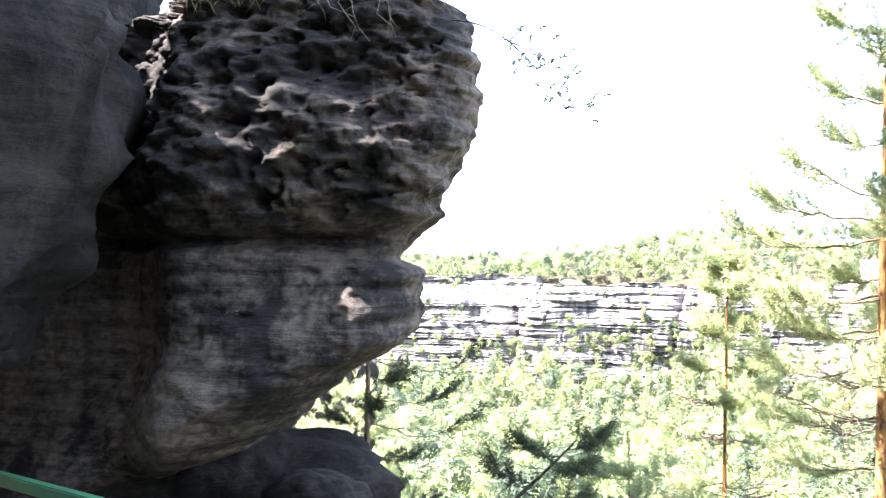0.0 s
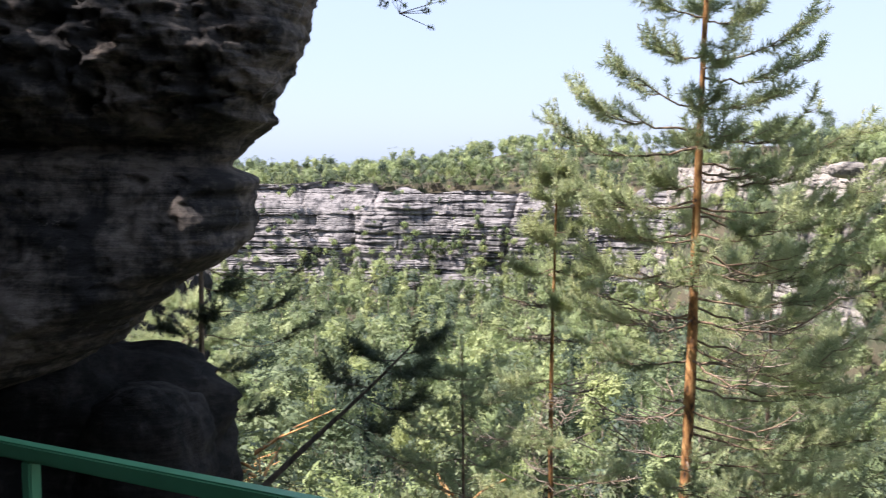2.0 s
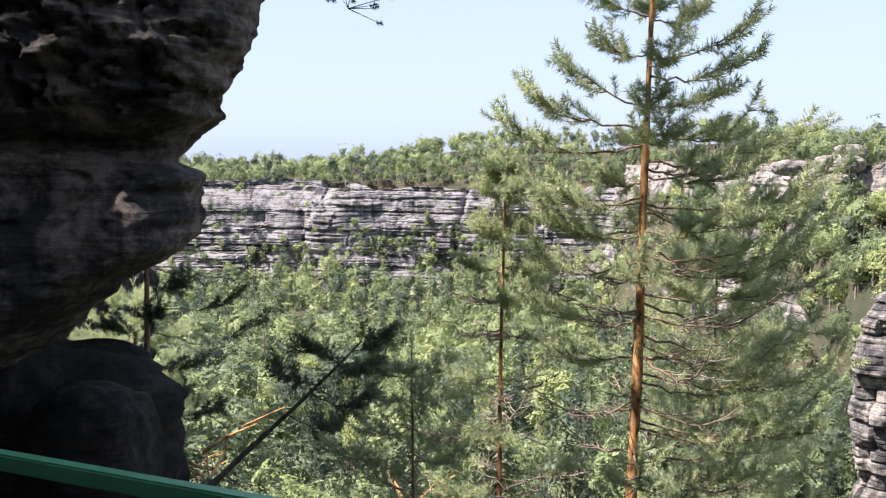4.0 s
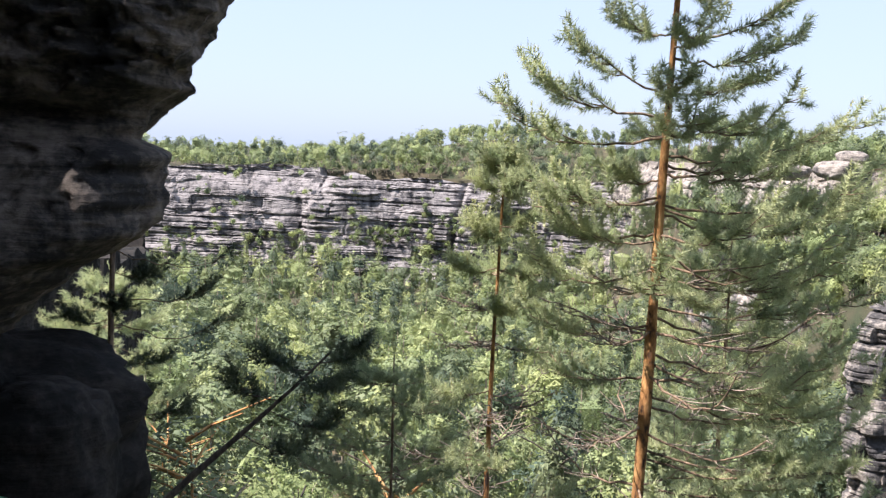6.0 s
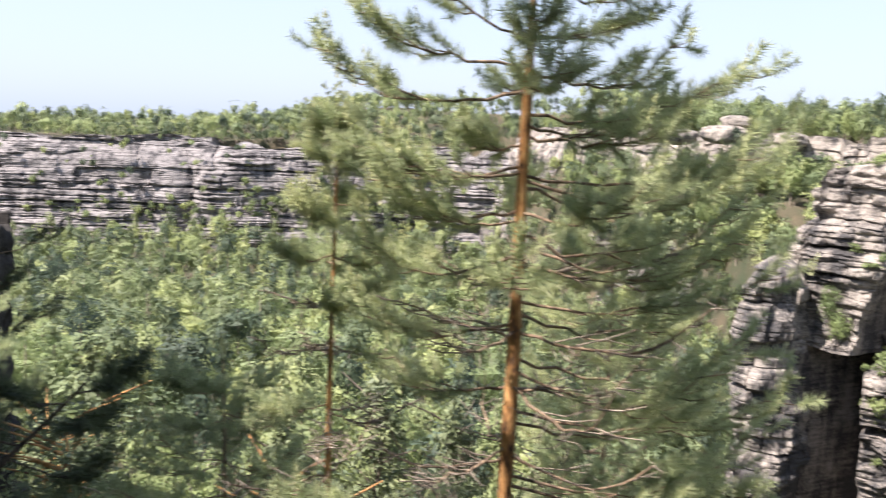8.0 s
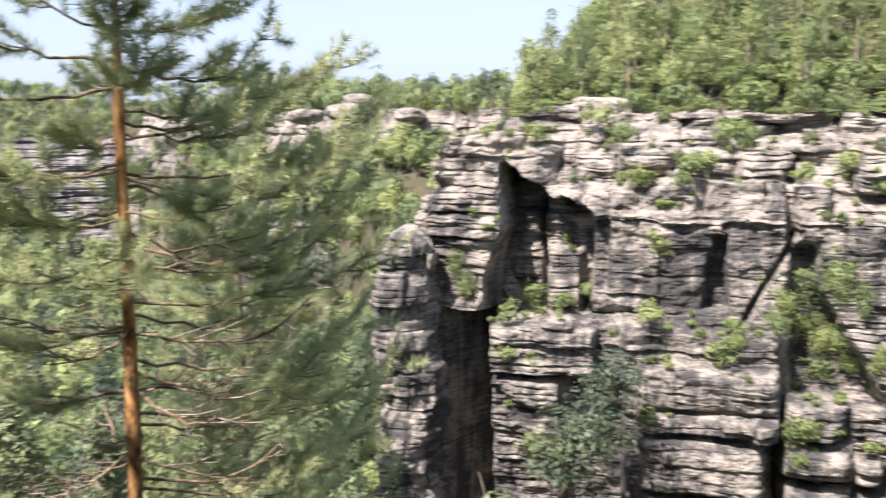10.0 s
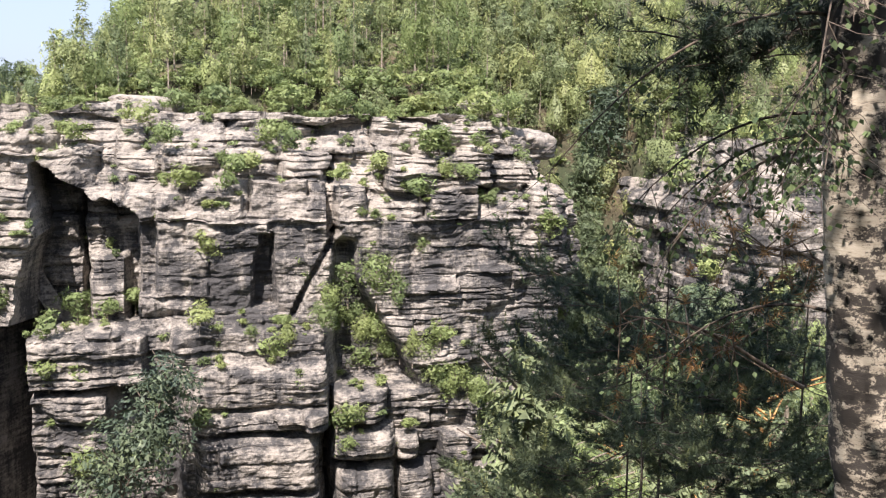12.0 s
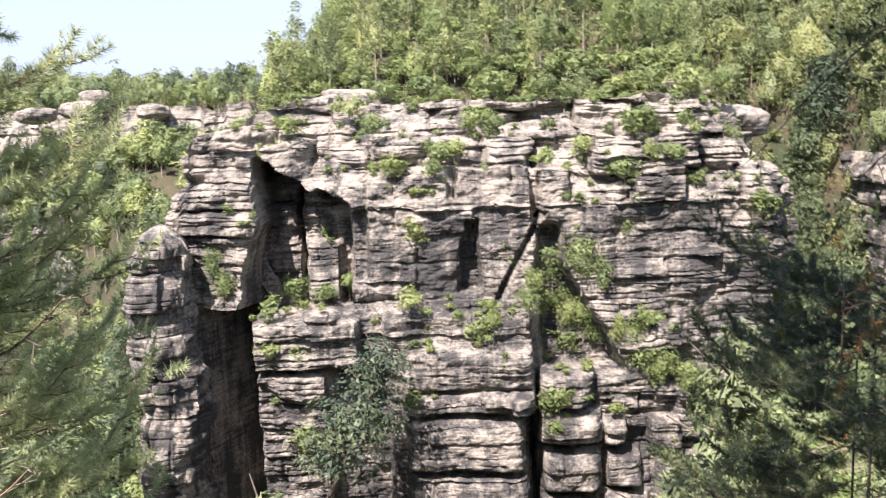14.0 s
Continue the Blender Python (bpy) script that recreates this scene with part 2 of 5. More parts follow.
# ---- lie of the land ----
RAIL_A, RAIL_B = Vector((-2.52, 4.70, -1.45)), Vector((-0.67, 3.75, -1.40))
OUT = Vector((0.461, 0.887))
HUB = (0.545, 1.635)
AHEAD, ASIDE = (0.686, 0.728), (0.728, -0.686)


def rim_y(x):
    """The far rim of the gorge, y over x."""
    return np.interp(x, [-700, -300, -120, 0, 72, 84, 90, 97, 114, 131, 141, 155], [520, 440, 412, 400, 391, 325, 250, 224, 210, 194, 140, 30]) + 5 * fbm(np.asarray(x) / 25, 3.1, 0, 3, 5)


def rim_off(x, y):
    """How far behind the rim."""
    return (y - rim_y(x)) / np.sqrt(1 + ((rim_y(x + 3) - rim_y(x - 3)) / 6) ** 2)


def tower_ab(x, y):
    dx, dy = np.asarray(x) - HUB[0], np.asarray(y) - HUB[1]
    return dx * ASIDE[0] + dy * ASIDE[1], dx * AHEAD[0] + dy * AHEAD[1]


def land(x, y):
    x, y = np.asarray(x, float), np.asarray(y, float)
    s = (x - RAIL_B.x) * OUT.x + (y - RAIL_B.y) * OUT.y
    z = np.interp(s, [-60, -30, -14, -7, -5, -4, 0, 0.5, 1.2, 2.6, 5, 14, 40, 110, 240, 330, 900],
                  [24, 20, 9.5, 2.0, -1.5, -1.7, -2.4, -2.6, -4.6, -7.4, -10, -15.5, -27, -43, -58, -58, -50])
    away = smooth(s, 0.5, 12)
    z = z + away * 2.2 * fbm(x / 14, y / 14, 0, 4, 2) * np.clip(s / 20, 0.3, 2.5)
    low = z + smooth(y - rim_y(x), -60, 0) * 6 + smooth(x, 56, 84) * smooth(y - rim_y(x), -170, 0) * 38
    up = -9.5 + 0.012 * np.clip(y - rim_y(x), 0, 400) + 6 * smooth(x, 30, 110) + 15 * np.exp(-((x - 45) / 75) ** 2) * smooth(y - rim_y(x), 15, 110) + 7 * fbm(x / 90, y / 90, 0, 3, 8)
    off = rim_off(x, y)
    z = low + (up - low) * smooth(off, 13, 18)
    a, b = tower_ab(x, y)
    hill = -3 + smooth(a, -34, -6) * np.clip(b - 121, 0, 130) * 0.40 + 1.5 * fbm(x / 20, y / 20, 0, 3, 4)
    on = smooth(a, -31, -25) * smooth(b, 128, 136) * (1 - smooth(a, 36, 41) * (1 - smooth(b, 145, 185)))
    right = smooth(a, 59, 66) * smooth(b, 110, 118)
    foot = smooth(b, 40, 85) * (1 - smooth(b, 112, 124)) * smooth(a / np.maximum(b, 1), -0.42, -0.34) * (1 - smooth(a / np.maximum(b, 1), 0.3, 0.4))
    z = z - 16 * foot
    z = z + (hill - z) * np.maximum(on, 0)
    z = np.maximum(z, np.where(right > 0, z + (hill - 1 - z) * right, z))
    return z


def ground_sheet():
    """One sheet from underfoot to the horizon, finer near by."""
    r = np.concatenate([np.linspace(0.0, 12, 40), np.geomspace(12.4, 600, 150), np.geomspace(640, 4800, 24)])
    th = np.linspace(0, 2 * math.pi, 240, endpoint=False)
    T, Rr = np.meshgrid(th, r, indexing="ij")
    x, y = Rr * np.sin(T), Rr * np.cos(T)
    z = land(x, y)
    return new("ground", mesh_from("ground", np.stack([x, y, z], -1).reshape(-1, 3), grid_faces(len(th), len(r), True)[:, ::-1], GROUND, None, False))


ground = tagged(ground_sheet(), "leaf-strewn forest floor falling into a wooded gorge", "ground", kind="structure")


def strata(u, v, seed, thick):
    """Bedded rock at u along and v up the wall: how far it stands out, in layer thicknesses, and the number of its layer."""
    warp = v / thick + 0.7 * fbm(u / (thick * 26), v / (thick * 20), 0, 3, seed) + 0.10 * fbm(u / thick / 3, v / thick / 2, 0, 3, seed + 3)
    warp = warp + 0.9 * vnoise(warp * 0.61, 0.5, 0, seed + 9)
    k = np.floor(warp)
    f = warp - k
    sharp = 0.25 + 0.2 * lattice(k, k * 0, k * 0, seed + 17)
    bulge = np.power(np.clip(4 * f * (1 - f), 0, 1), sharp) - 0.75
    bulge = bulge * (0.55 + 0.45 * vnoise(k * 5.1 + 0.5, u / (thick * 5), 0, seed + 19))
    push = vnoise(k * 7.31 + 0.5, u / (thick * 9), 0, seed + 21) + 0.5 * vnoise(k * 3.7 + 0.5, u / (thick * 2.6), 0, seed + 22)
    massive = 0.3 + 0.7 * smooth(fbm(u / (thick * 7), v / (thick * 3), 0, 3, seed + 31), -0.22, 0.22)
    return (bulge * 1.1 + push * 0.65) * massive, k


def joints(u, k, v, seed, width):
    """Upright joints: blocks of two or three layers that stand in and out, with clefts between them."""
    g = np.floor(k / 2.6)
    w = u / width * (1 + 0.3 * lattice(g, g * 0, g * 0, seed)) + 3.1 * lattice(g, g * 0 + 2, g * 0, seed) + 0.12 * fbm(u / width * 2, v / width, 0, 3, seed)
    c = np.floor(w)
    f = w - c
    cleft = np.clip(1 - np.minimum(f, 1 - f) / 0.045, 0, 1)
    return 0.7 * lattice(c, g, g * 0, seed + 6) - cleft * (0.2 + 0.5 * (1 + lattice(c, g, g * 0 + 1, seed + 5)))


def cliff(name, plan, z0, z1, du, dv, seed, thick, block, mat, label, setback=None, relief=None, cap=10.0, group="", rough=0.6, joint=0.10, fine=0.0, face=None, crest=0.0):
    """A bedded rock wall over a line in plan (rock on its left-hand side as the line runs), with its top bent back over the plateau."""
    pts = np.array(plan, float)
    seg = np.hypot(*np.diff(pts, axis=0).T)
    at = np.concatenate([[0], np.cumsum(seg)])
    nu = int(at[-1] / du)
    u = np.linspace(0, at[-1], nu)
    su = np.linspace(0, at[-1], max(8, int(at[-1] / 2.5)))
    px, py = np.interp(su, at, pts[:, 0]), np.interp(su, at, pts[:, 1])
    px, py = np.interp(u, su, px), np.interp(u, su, py)
    ker = np.hanning(max(5, int(4 / du)) | 1)
    ker /= ker.sum()
    h = len(ker) // 2
    px, py = [np.convolve(np.pad(a, h, "edge"), ker, "valid") for a in (px, py)]
    tx, ty = np.gradient(px), np.gradient(py)
    ln = np.hypot(tx, ty)
    nx, ny = ty / ln, -tx / ln
    nv = int((z1 - z0) / dv)
    v = np.concatenate([np.linspace(z0, z1, nv), np.full(6, z1)])
    back = np.concatenate([np.zeros(nv), np.linspace(cap / 6, cap, 6)])
    U, V = np.meshgrid(u, v, indexing="ij")
    B = np.broadcast_to(back, U.shape)
    bed, layer = strata(U, V, seed, thick)
    out = thick * rough * bed + block * joint * joints(U, layer, V, seed + 40, block)
    out = out + block * 0.45 * fbm(U / block / 3, V / block / 6, 0, 4, seed + 60) + thick * 0.22 * fbm(U / thick * 1.5, V / thick * 1.5, 0, 4, seed + 70)
    if fine:
        out = out + thick * fine * strata(U, V, seed + 200, thick * 0.36)[0] * smooth(fbm(U / block, V / block, 0, 3, seed + 210), -0.25, 0.3)
    if setback is not None:
        out = out - setback(U, V)
    if relief is not None:
        out = out + relief(U, V)
    cell = U / block * 1.7 + 0.3 * vnoise(U / thick, 1.5, 0, seed + 82)
    top = thick * (0.4 * lattice(np.floor(cell), U * 0, U * 0, seed + 80) + 0.35 * vnoise(U / thick, 2.5, 0, seed + 81))
    top = top + crest * (fbm(U / 22, 4.4, 0, 3, seed + 83) - 0.15 + 0.35 * lattice(np.floor(U / 11 + 0.3 * vnoise(U / 5, 3.5, 0, seed + 84)), U * 0, U * 0, seed + 85))
    Z = V + top * smooth(V, z1 - 3 * thick, z1) * (1 - smooth(B, 0, cap)) + 0.06 * thick * fbm(U / thick / 2, B / thick + V, 0, 3, seed + 90) - np.where(B > 0, 0.05 * B, 0)
    if face is not None:  # flanks fall away behind the front
        Z = Z - 1.7 * B * (1 - smooth(-(nx * face[0] + ny * face[1]), 0.8, 0.97))[:, None]
    co = np.stack([px[:, None] + nx[:, None] * (out - B), py[:, None] + ny[:, None] * (out - B), Z], -1)
    ob = new(name, mesh_from(name, co.reshape(-1, 3), grid_faces(len(u), len(v)), mat, None, True))
    return tagged(ob, label, "cliff", group, "structure")


def ab(a, b):
    return (HUB[0] + a * ASIDE[0] + b * AHEAD[0], HUB[1] + a * ASIDE[1] + b * AHEAD[1])


def slab(A, V, a0, a1, z0, z1, soft=0.6):
    return smooth(A, a0 - soft, a0 + soft) * (1 - smooth(A, a1 - soft, a1 + soft)) * smooth(V, z0 - soft, z0 + soft) * (1 - smooth(V, z1 - soft, z1 + soft))


TOWER_SHIFT = -4.40


def ledge(u, v, seed, thick, notch=0.16):
    """Beds with an undercut foot and a rounded shoulder, 0 to 1 outwards, and the number of each bed."""
    w = v / thick + 0.35 * fbm(u / (thick * 12), v / (thick * 10), 0, 3, seed) + 0.05 * fbm(u / thick, v / thick, 0, 2, seed + 3)
    w = w + 0.8 * vnoise(w * 0.57, 0.5, 0, seed + 9)
    k = np.floor(w)
    f = w - k
    open_ = smooth(vnoise(k * 3.3 + 0.5, u / (thick * 4), 0, seed + 5), -0.55, 0.25)
    return 1 - open_ * (1 - smooth(f, 0, notch)) - 0.45 * smooth(f, 0.7, 1.0) ** 2, k


def blocks(u, k, seed, width, gap=0.05):
    """Upright joints within each bed: how far each block stands out, -1 to 1, and the clefts, 0 to 1."""
    w = u / width * (1 + 0.35 * lattice(k, k * 0, k * 0, seed)) + 5.3 * lattice(k, k * 0 + 2, k * 0, seed)
    c = np.floor(w)
    f = w - c
    return lattice(c, k, k * 0, seed + 6), np.clip(1 - np.minimum(f, 1 - f) / gap, 0, 1) * (lattice(c, k, k * 0 + 1, seed + 7) > -0.3)


def tower_form(U, V):
    """The great forms of the tower, outwards: a fin, a deep alcove and chimney, clefts, a planted ramp and a bulging foot."""
    A = U - 61.13 + 0.5 * fbm(U / 5, V / 5, 0, 3, 91)
    W = V + 0.35 * fbm(U / 6, V / 3, 0, 3, 92)
    fin = np.interp(V, [-26, -23.5, -19.7, -16, -13.5, -10, -6.4], [-24.6, -24.3, -23.9, -22.6, -21.3, -22.3, -22.7])
    roof = -6.2 - 0.5 * (A + 22.7) + 1.0 * fbm(U / 1.6, V / 5, 0, 3, 99)
    out = -9.0 * slab(A, W, fin, -17.6, -24.5, roof, 0.25) - 7.0 * slab(A, W, -18, -11.4, -24.0, roof, 0.4)
    out = out + 3.2 * slab(A, W, -17.0, -12.8, -24.5, -16.4, 0.4)  # a lit buttress within the alcove
    out = out - 19.0 * slab(A, W, -29.4, -22.9, -75, -23.6, 0.35)  # the chimney
    out = out - 2.2 * slab(A, W, -11.6, -9.4, -20.5, -12.4, 0.35)
    out = out - 2.6 * slab(A, W, 1.2 + 0.10 * (V + 20) + 0.5 * np.exp(-((V + 14.5) / 1.5) ** 2), 3.7, -22.3, -13.8, 0.25)
    out = out - 3.2 * slab(A, W, 9.9, 11.0, -14.2, -6.5, 0.2)
    out = out - 1.8 * slab(A, W, 5.7 + 0.56 * (V + 22.3), 6.4 + 0.56 * (V + 22.3), -23.4, -13.2, 0.2)
    ramp_a = 11.0 + 0.55 * (-15 - V)
    out = out - 4.0 * slab(A, W, 10.6, np.maximum(ramp_a, 13), -32, -15.0, 0.8)
    out = out - 0.4 * slab(A, W, -9.4, 19.5, -24.3, -12.4, 0.25) - 0.9 * slab(A, W, 19.5, 44, -27, -12.4, 0.3)
    # lower storeys, each standing further out than the one above
    out = out + 1.9 * slab(A, W, -23.2, -10.5, -30.2, -24.6, 0.35) + 1.3 * slab(A, W, -23.4, -14.5, -80, -31.0, 0.25) - 1.6 * slab(A, W, -14.5, -7.0, -80, -30.4, 0.5)
    out = out + 2.0 * slab(A, W, -7.5, 9.5, -80, -24.6, 0.3) + 1.6 * slab(A, W, -5.4, 9.4, -80, -28.2, 0.3)
    foot = [(-4.9, 9.0, -32.7, -28.6, 1.2), (-5.0, 8.9, -35.6, -33.2, 1.9), (-5.0, 8.3, -42.2, -36.3, 2.6), (-5.0, 8.6, -51, -42.9, 3.2),
            (4.6, 9.3, -31.0, -24.8, 0.7), (6.6, 9.8, -35.6, -33.0, 2.4),
            (9.9, 16.6, -35.6, -31.4, 3.6), (9.6, 17.6, -40.1, -36.2, 4.3), (10.4, 17.6, -46.0, -40.8, 4.0), (10.2, 17.0, -53, -46.5, 4.4),
            (17.4, 20.4, -40.6, -37.6, 3.2), (17.9, 22.4, -46.0, -41.2, 3.0), (17.8, 23.0, -53, -46.6, 3.4),
            (23.2, 27.2, -42.0, -37.6, 2.6), (26.2, 30.2, -40.6, -34.0, 1.8), (24.0, 30.2, -53, -42.6, 3.4)]
    for a0, a1, z0, z1, far in foot:
        x, y = (A - (a0 + a1) / 2) / ((a1 - a0) / 2), (W - (z0 + z1) / 2) / ((z1 - z0) / 2)
        x, y = np.clip(np.abs(x), 0, 1.2), np.clip(y, -1.2, 1.2)
        body = np.sqrt(np.clip(1 - x ** 6, 0, 1)) * np.power(np.clip(1 - np.abs(y) ** np.where(y > 0, 4.0, 9.0), 0, 1), 0.4)
        out = np.where(body > 0.01, np.maximum(out, far * body - 0.4), out) if a0 > 9 else out + 0.8 * far * body
    out = out - 3.8 * slab(A, W, 8.7, 9.9, -80, -36.0, 0.25)
    return out


def tower_face(U, V):
    """Bedding and joints: massive in the middle, thin-bedded towards one end and at the foot, in rounded slabs on top."""
    A = U - 61.13
    thin = 0.22 + 0.78 * np.clip(smooth(A, 14, 20) + smooth(-A, 12, 20) + 0.3 * smooth(-V, 23, 26), 0, 1)
    thin = thin * (0.25 + 0.75 * smooth(fbm(U / 9, V / 3.5, 0, 4, 41), -0.25, 0.15))
    thick = (0.35 + 0.65 * smooth(fbm(U / 12, V / 6, 0, 3, 42), -0.25, 0.2)) * (1 - 0.6 * smooth(-V, 23.5, 26) * smooth(A, -7, -4))
    p1, k1 = ledge(U, V, 31, 2.6, 0.12)
    p2, k2 = ledge(U + 2 * fbm(U / 8, V / 3, 0, 2, 44), V, 35, 0.78, 0.24)
    b1, c1 = blocks(U + 0.6 * fbm(V / 2, U / 5, 0, 2, 48), k1, 37, 9.0, 0.02)
    b2, c2 = blocks(U + 0.4 * fbm(V, U / 3, 0, 2, 50), k2, 39, 3.1, 0.05)
    out = (0.35 + 0.9 * thin) * thick * p1 * 0.9 + 0.5 * b1 - 0.35 * c1 + thin * (0.5 * p2 + 0.22 * b2 - 0.12 * c2)
    out = out + 2.0 * fbm(U / 12, V / 14, 0, 3, 43) + 0.6 * fbm(U / 2.2, V / 1.3, 0, 4, 45) + 0.12 * fbm(U * 2.2, V * 3.2, 0, 3, 46)
    # rows of rounded slabs above the lip, each slab a block of its own
    w = (V + 12.1) / 3.7 + 0.55 * fbm(U / 10, V / 9, 0, 3, 95) * smooth(V, -11.8, -9)
    k = np.floor(w)
    f = np.clip(w - k, 0, 1)
    c = (U + 1.2 * fbm(V / 2.5, U / 5, 0, 2, 47)) / 8.0 * (1 + 0.3 * lattice(k, k * 0, k * 0, 49)) + 4.1 * lattice(k, k * 0 + 2, k * 0, 49)
    side = c - np.floor(c)
    size = lattice(np.floor(c), k, k * 0, 57)
    f = np.clip(f * (1 + 0.45 * size) + 0.1 * size, 0, 1)
    round_ = 1 - np.clip(np.abs(side * 2 - 1), 0, 1) ** 7
    q, _k = ledge(U, V, 51, 1.3, 0.18)
    broken = smooth(fbm(U / 5, V / 2.5, 0, 3, 58), -0.15, 0.25)
    dome = 3.4 * (k + f ** 2.6) + 1.5 * size + 1.6 * (1 - round_) * smooth(f, 0.0, 0.25) - 0.7 * q * broken - 1.0 * fbm(U / 3, V / 2.4, 0, 4, 53)
    back_ = np.clip(dome, -0.8, 17) * smooth(V, -12.6, -11.8) * (0.3 + 0.7 * smooth(A, -27, -13)) + 1.1 * smooth(V, -12.3, -11.9)
    return out - back_ + 1.1


def bedded_rock(name, plan, z0, z1, du, dv, seed, form, mat, label, cap=10.0, face=None, top_of=None):
    """A rock wall over a line in plan, shaped by form(U, V), with its top bent back over the plateau. top_of: height of the crest along it."""
    pts = np.array(plan, float)
    at = np.concatenate([[0], np.cumsum(np.hypot(*np.diff(pts, axis=0).T))])
    u = np.linspace(0, at[-1], int(at[-1] / du))
    px, py = np.interp(u, at, pts[:, 0]), np.interp(u, at, pts[:, 1])
    ker = np.hanning(int(5 / du) | 1)
    ker /= ker.sum()
    h = len(ker) // 2
    px, py = [np.convolve(np.pad(a, h, "edge"), ker, "valid") for a in (px, py)]
    tx, ty = np.gradient(px), np.gradient(py)
    nx, ny = ty / np.hypot(tx, ty), -tx / np.hypot(tx, ty)
    crest = np.full(len(u), z1) if top_of is None else top_of(u)
    nv = int((z1 - z0) / dv)
    share = np.concatenate([np.linspace(0, 1, nv), np.ones(6)])
    V = z0 + (crest[:, None] - z0) * share[None]
    U = np.broadcast_to(u[:, None], V.shape)
    B = np.broadcast_to(np.concatenate([np.zeros(nv), np.linspace(cap / 6, cap, 6)]), V.shape)
    out = form(U, V)
    Z = V + 0.25 * fbm(U / 2, B + V / 2, 0, 3, seed) - 0.05 * B
    if face is not None:
        Z = Z - 1.7 * B * (1 - smooth(-(nx * face[0] + ny * face[1]), 0.8, 0.97))[:, None]
    co = np.stack([px[:, None] + nx[:, None] * (out - B), py[:, None] + ny[:, None] * (out - B), Z], -1)
    return tagged(new(name, mesh_from(name, co.reshape(-1, 3), grid_faces(len(u), V.shape[1]), mat, None, True)), label, "cliff", "", "structure")


def far_form(U, V):
    """A long stepped wall: bedded storeys, smooth slabs between, gullies, and domes along the rim."""
    thin = 0.3 + 0.7 * smooth(fbm(U / 30, V / 7, 0, 4, 141), -0.2, 0.15)
    p0, k0 = ledge(U, V, 151, 6.5, 0.10)
    p1, k1 = ledge(U, V, 152, 2.6, 0.18)
    p2, k2 = ledge(U, V, 153, 1.15, 0.28)
    b0, c0 = blocks(U + 2 * fbm(V / 5, U / 12, 0, 2, 154), k0, 155, 24, 0.03)
    b1, c1 = blocks(U + fbm(V / 3, U / 8, 0, 2, 156), k1, 157, 11, 0.05)
    out = 1.6 * p0 + thin * (2.0 * p1 + 0.95 * p2 + 0.6 * b1 - 0.6 * c1) + 1.4 * b0 - 0.8 * c0
    gully = np.clip(np.abs(fbm(U / 45, 0.5 + V / 90, 0, 2, 158)) * 7, 0, 1)
    out = out - 5.0 * (1 - gully) ** 2 + 6 * fbm(U / 40, 0.5, 0, 3, 19) + 0.8 * fbm(U / 5, V / 3, 0, 4, 159)
    return out - 6.5 * smooth(V, -22, -8) ** 1.5 - 0.22 * (V + 30) + 5 * (1 - smooth(V, -52, -36))


def far_crest(u):
    dome = np.abs(np.sin(u / 9.5 + 2.2 * fbm(u / 30, 1.2, 0, 2, 161))) ** 0.5
    return -9.6 + 1.9 * dome + 2.6 * fbm(u / 35, 4.4, 0, 3, 162) - 3.5 * smooth(fbm(u / 22, 8.1, 0, 2, 163), 0.15, 0.4)


xs = np.arange(78, -330, -6.0)
far_cliff = bedded_rock("cliff_far", [(x, float(rim_y(x))) for x in xs][::-1], -58, -8.0, 0.8, 0.33, 11, far_form, ROCK_FAR, "long grey bedded sandstone cliff across the gorge", cap=26, top_of=far_crest)


def tower_crest(u):
    a = u - 61.13
    return np.interp(a, [-50, -33, -30.5, -26, -22, -17, -9, 30, 42, 60], [-8, -5.5, -3.6, -2.2, -1.0, 0.3, 0.0, 0.0, -3.0, -6]) + 0.9 * fbm(u / 5, 7.7, 0, 3, 55) + 0.5 * lattice(np.floor(u / 4.3), u * 0, u * 0, 56)


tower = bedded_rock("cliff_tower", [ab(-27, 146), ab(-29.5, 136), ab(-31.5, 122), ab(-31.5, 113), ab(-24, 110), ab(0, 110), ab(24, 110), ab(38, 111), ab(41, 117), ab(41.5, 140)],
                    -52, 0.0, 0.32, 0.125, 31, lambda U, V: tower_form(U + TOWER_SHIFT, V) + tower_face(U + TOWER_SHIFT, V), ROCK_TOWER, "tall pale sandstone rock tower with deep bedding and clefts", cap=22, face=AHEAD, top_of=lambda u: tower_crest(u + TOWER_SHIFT))


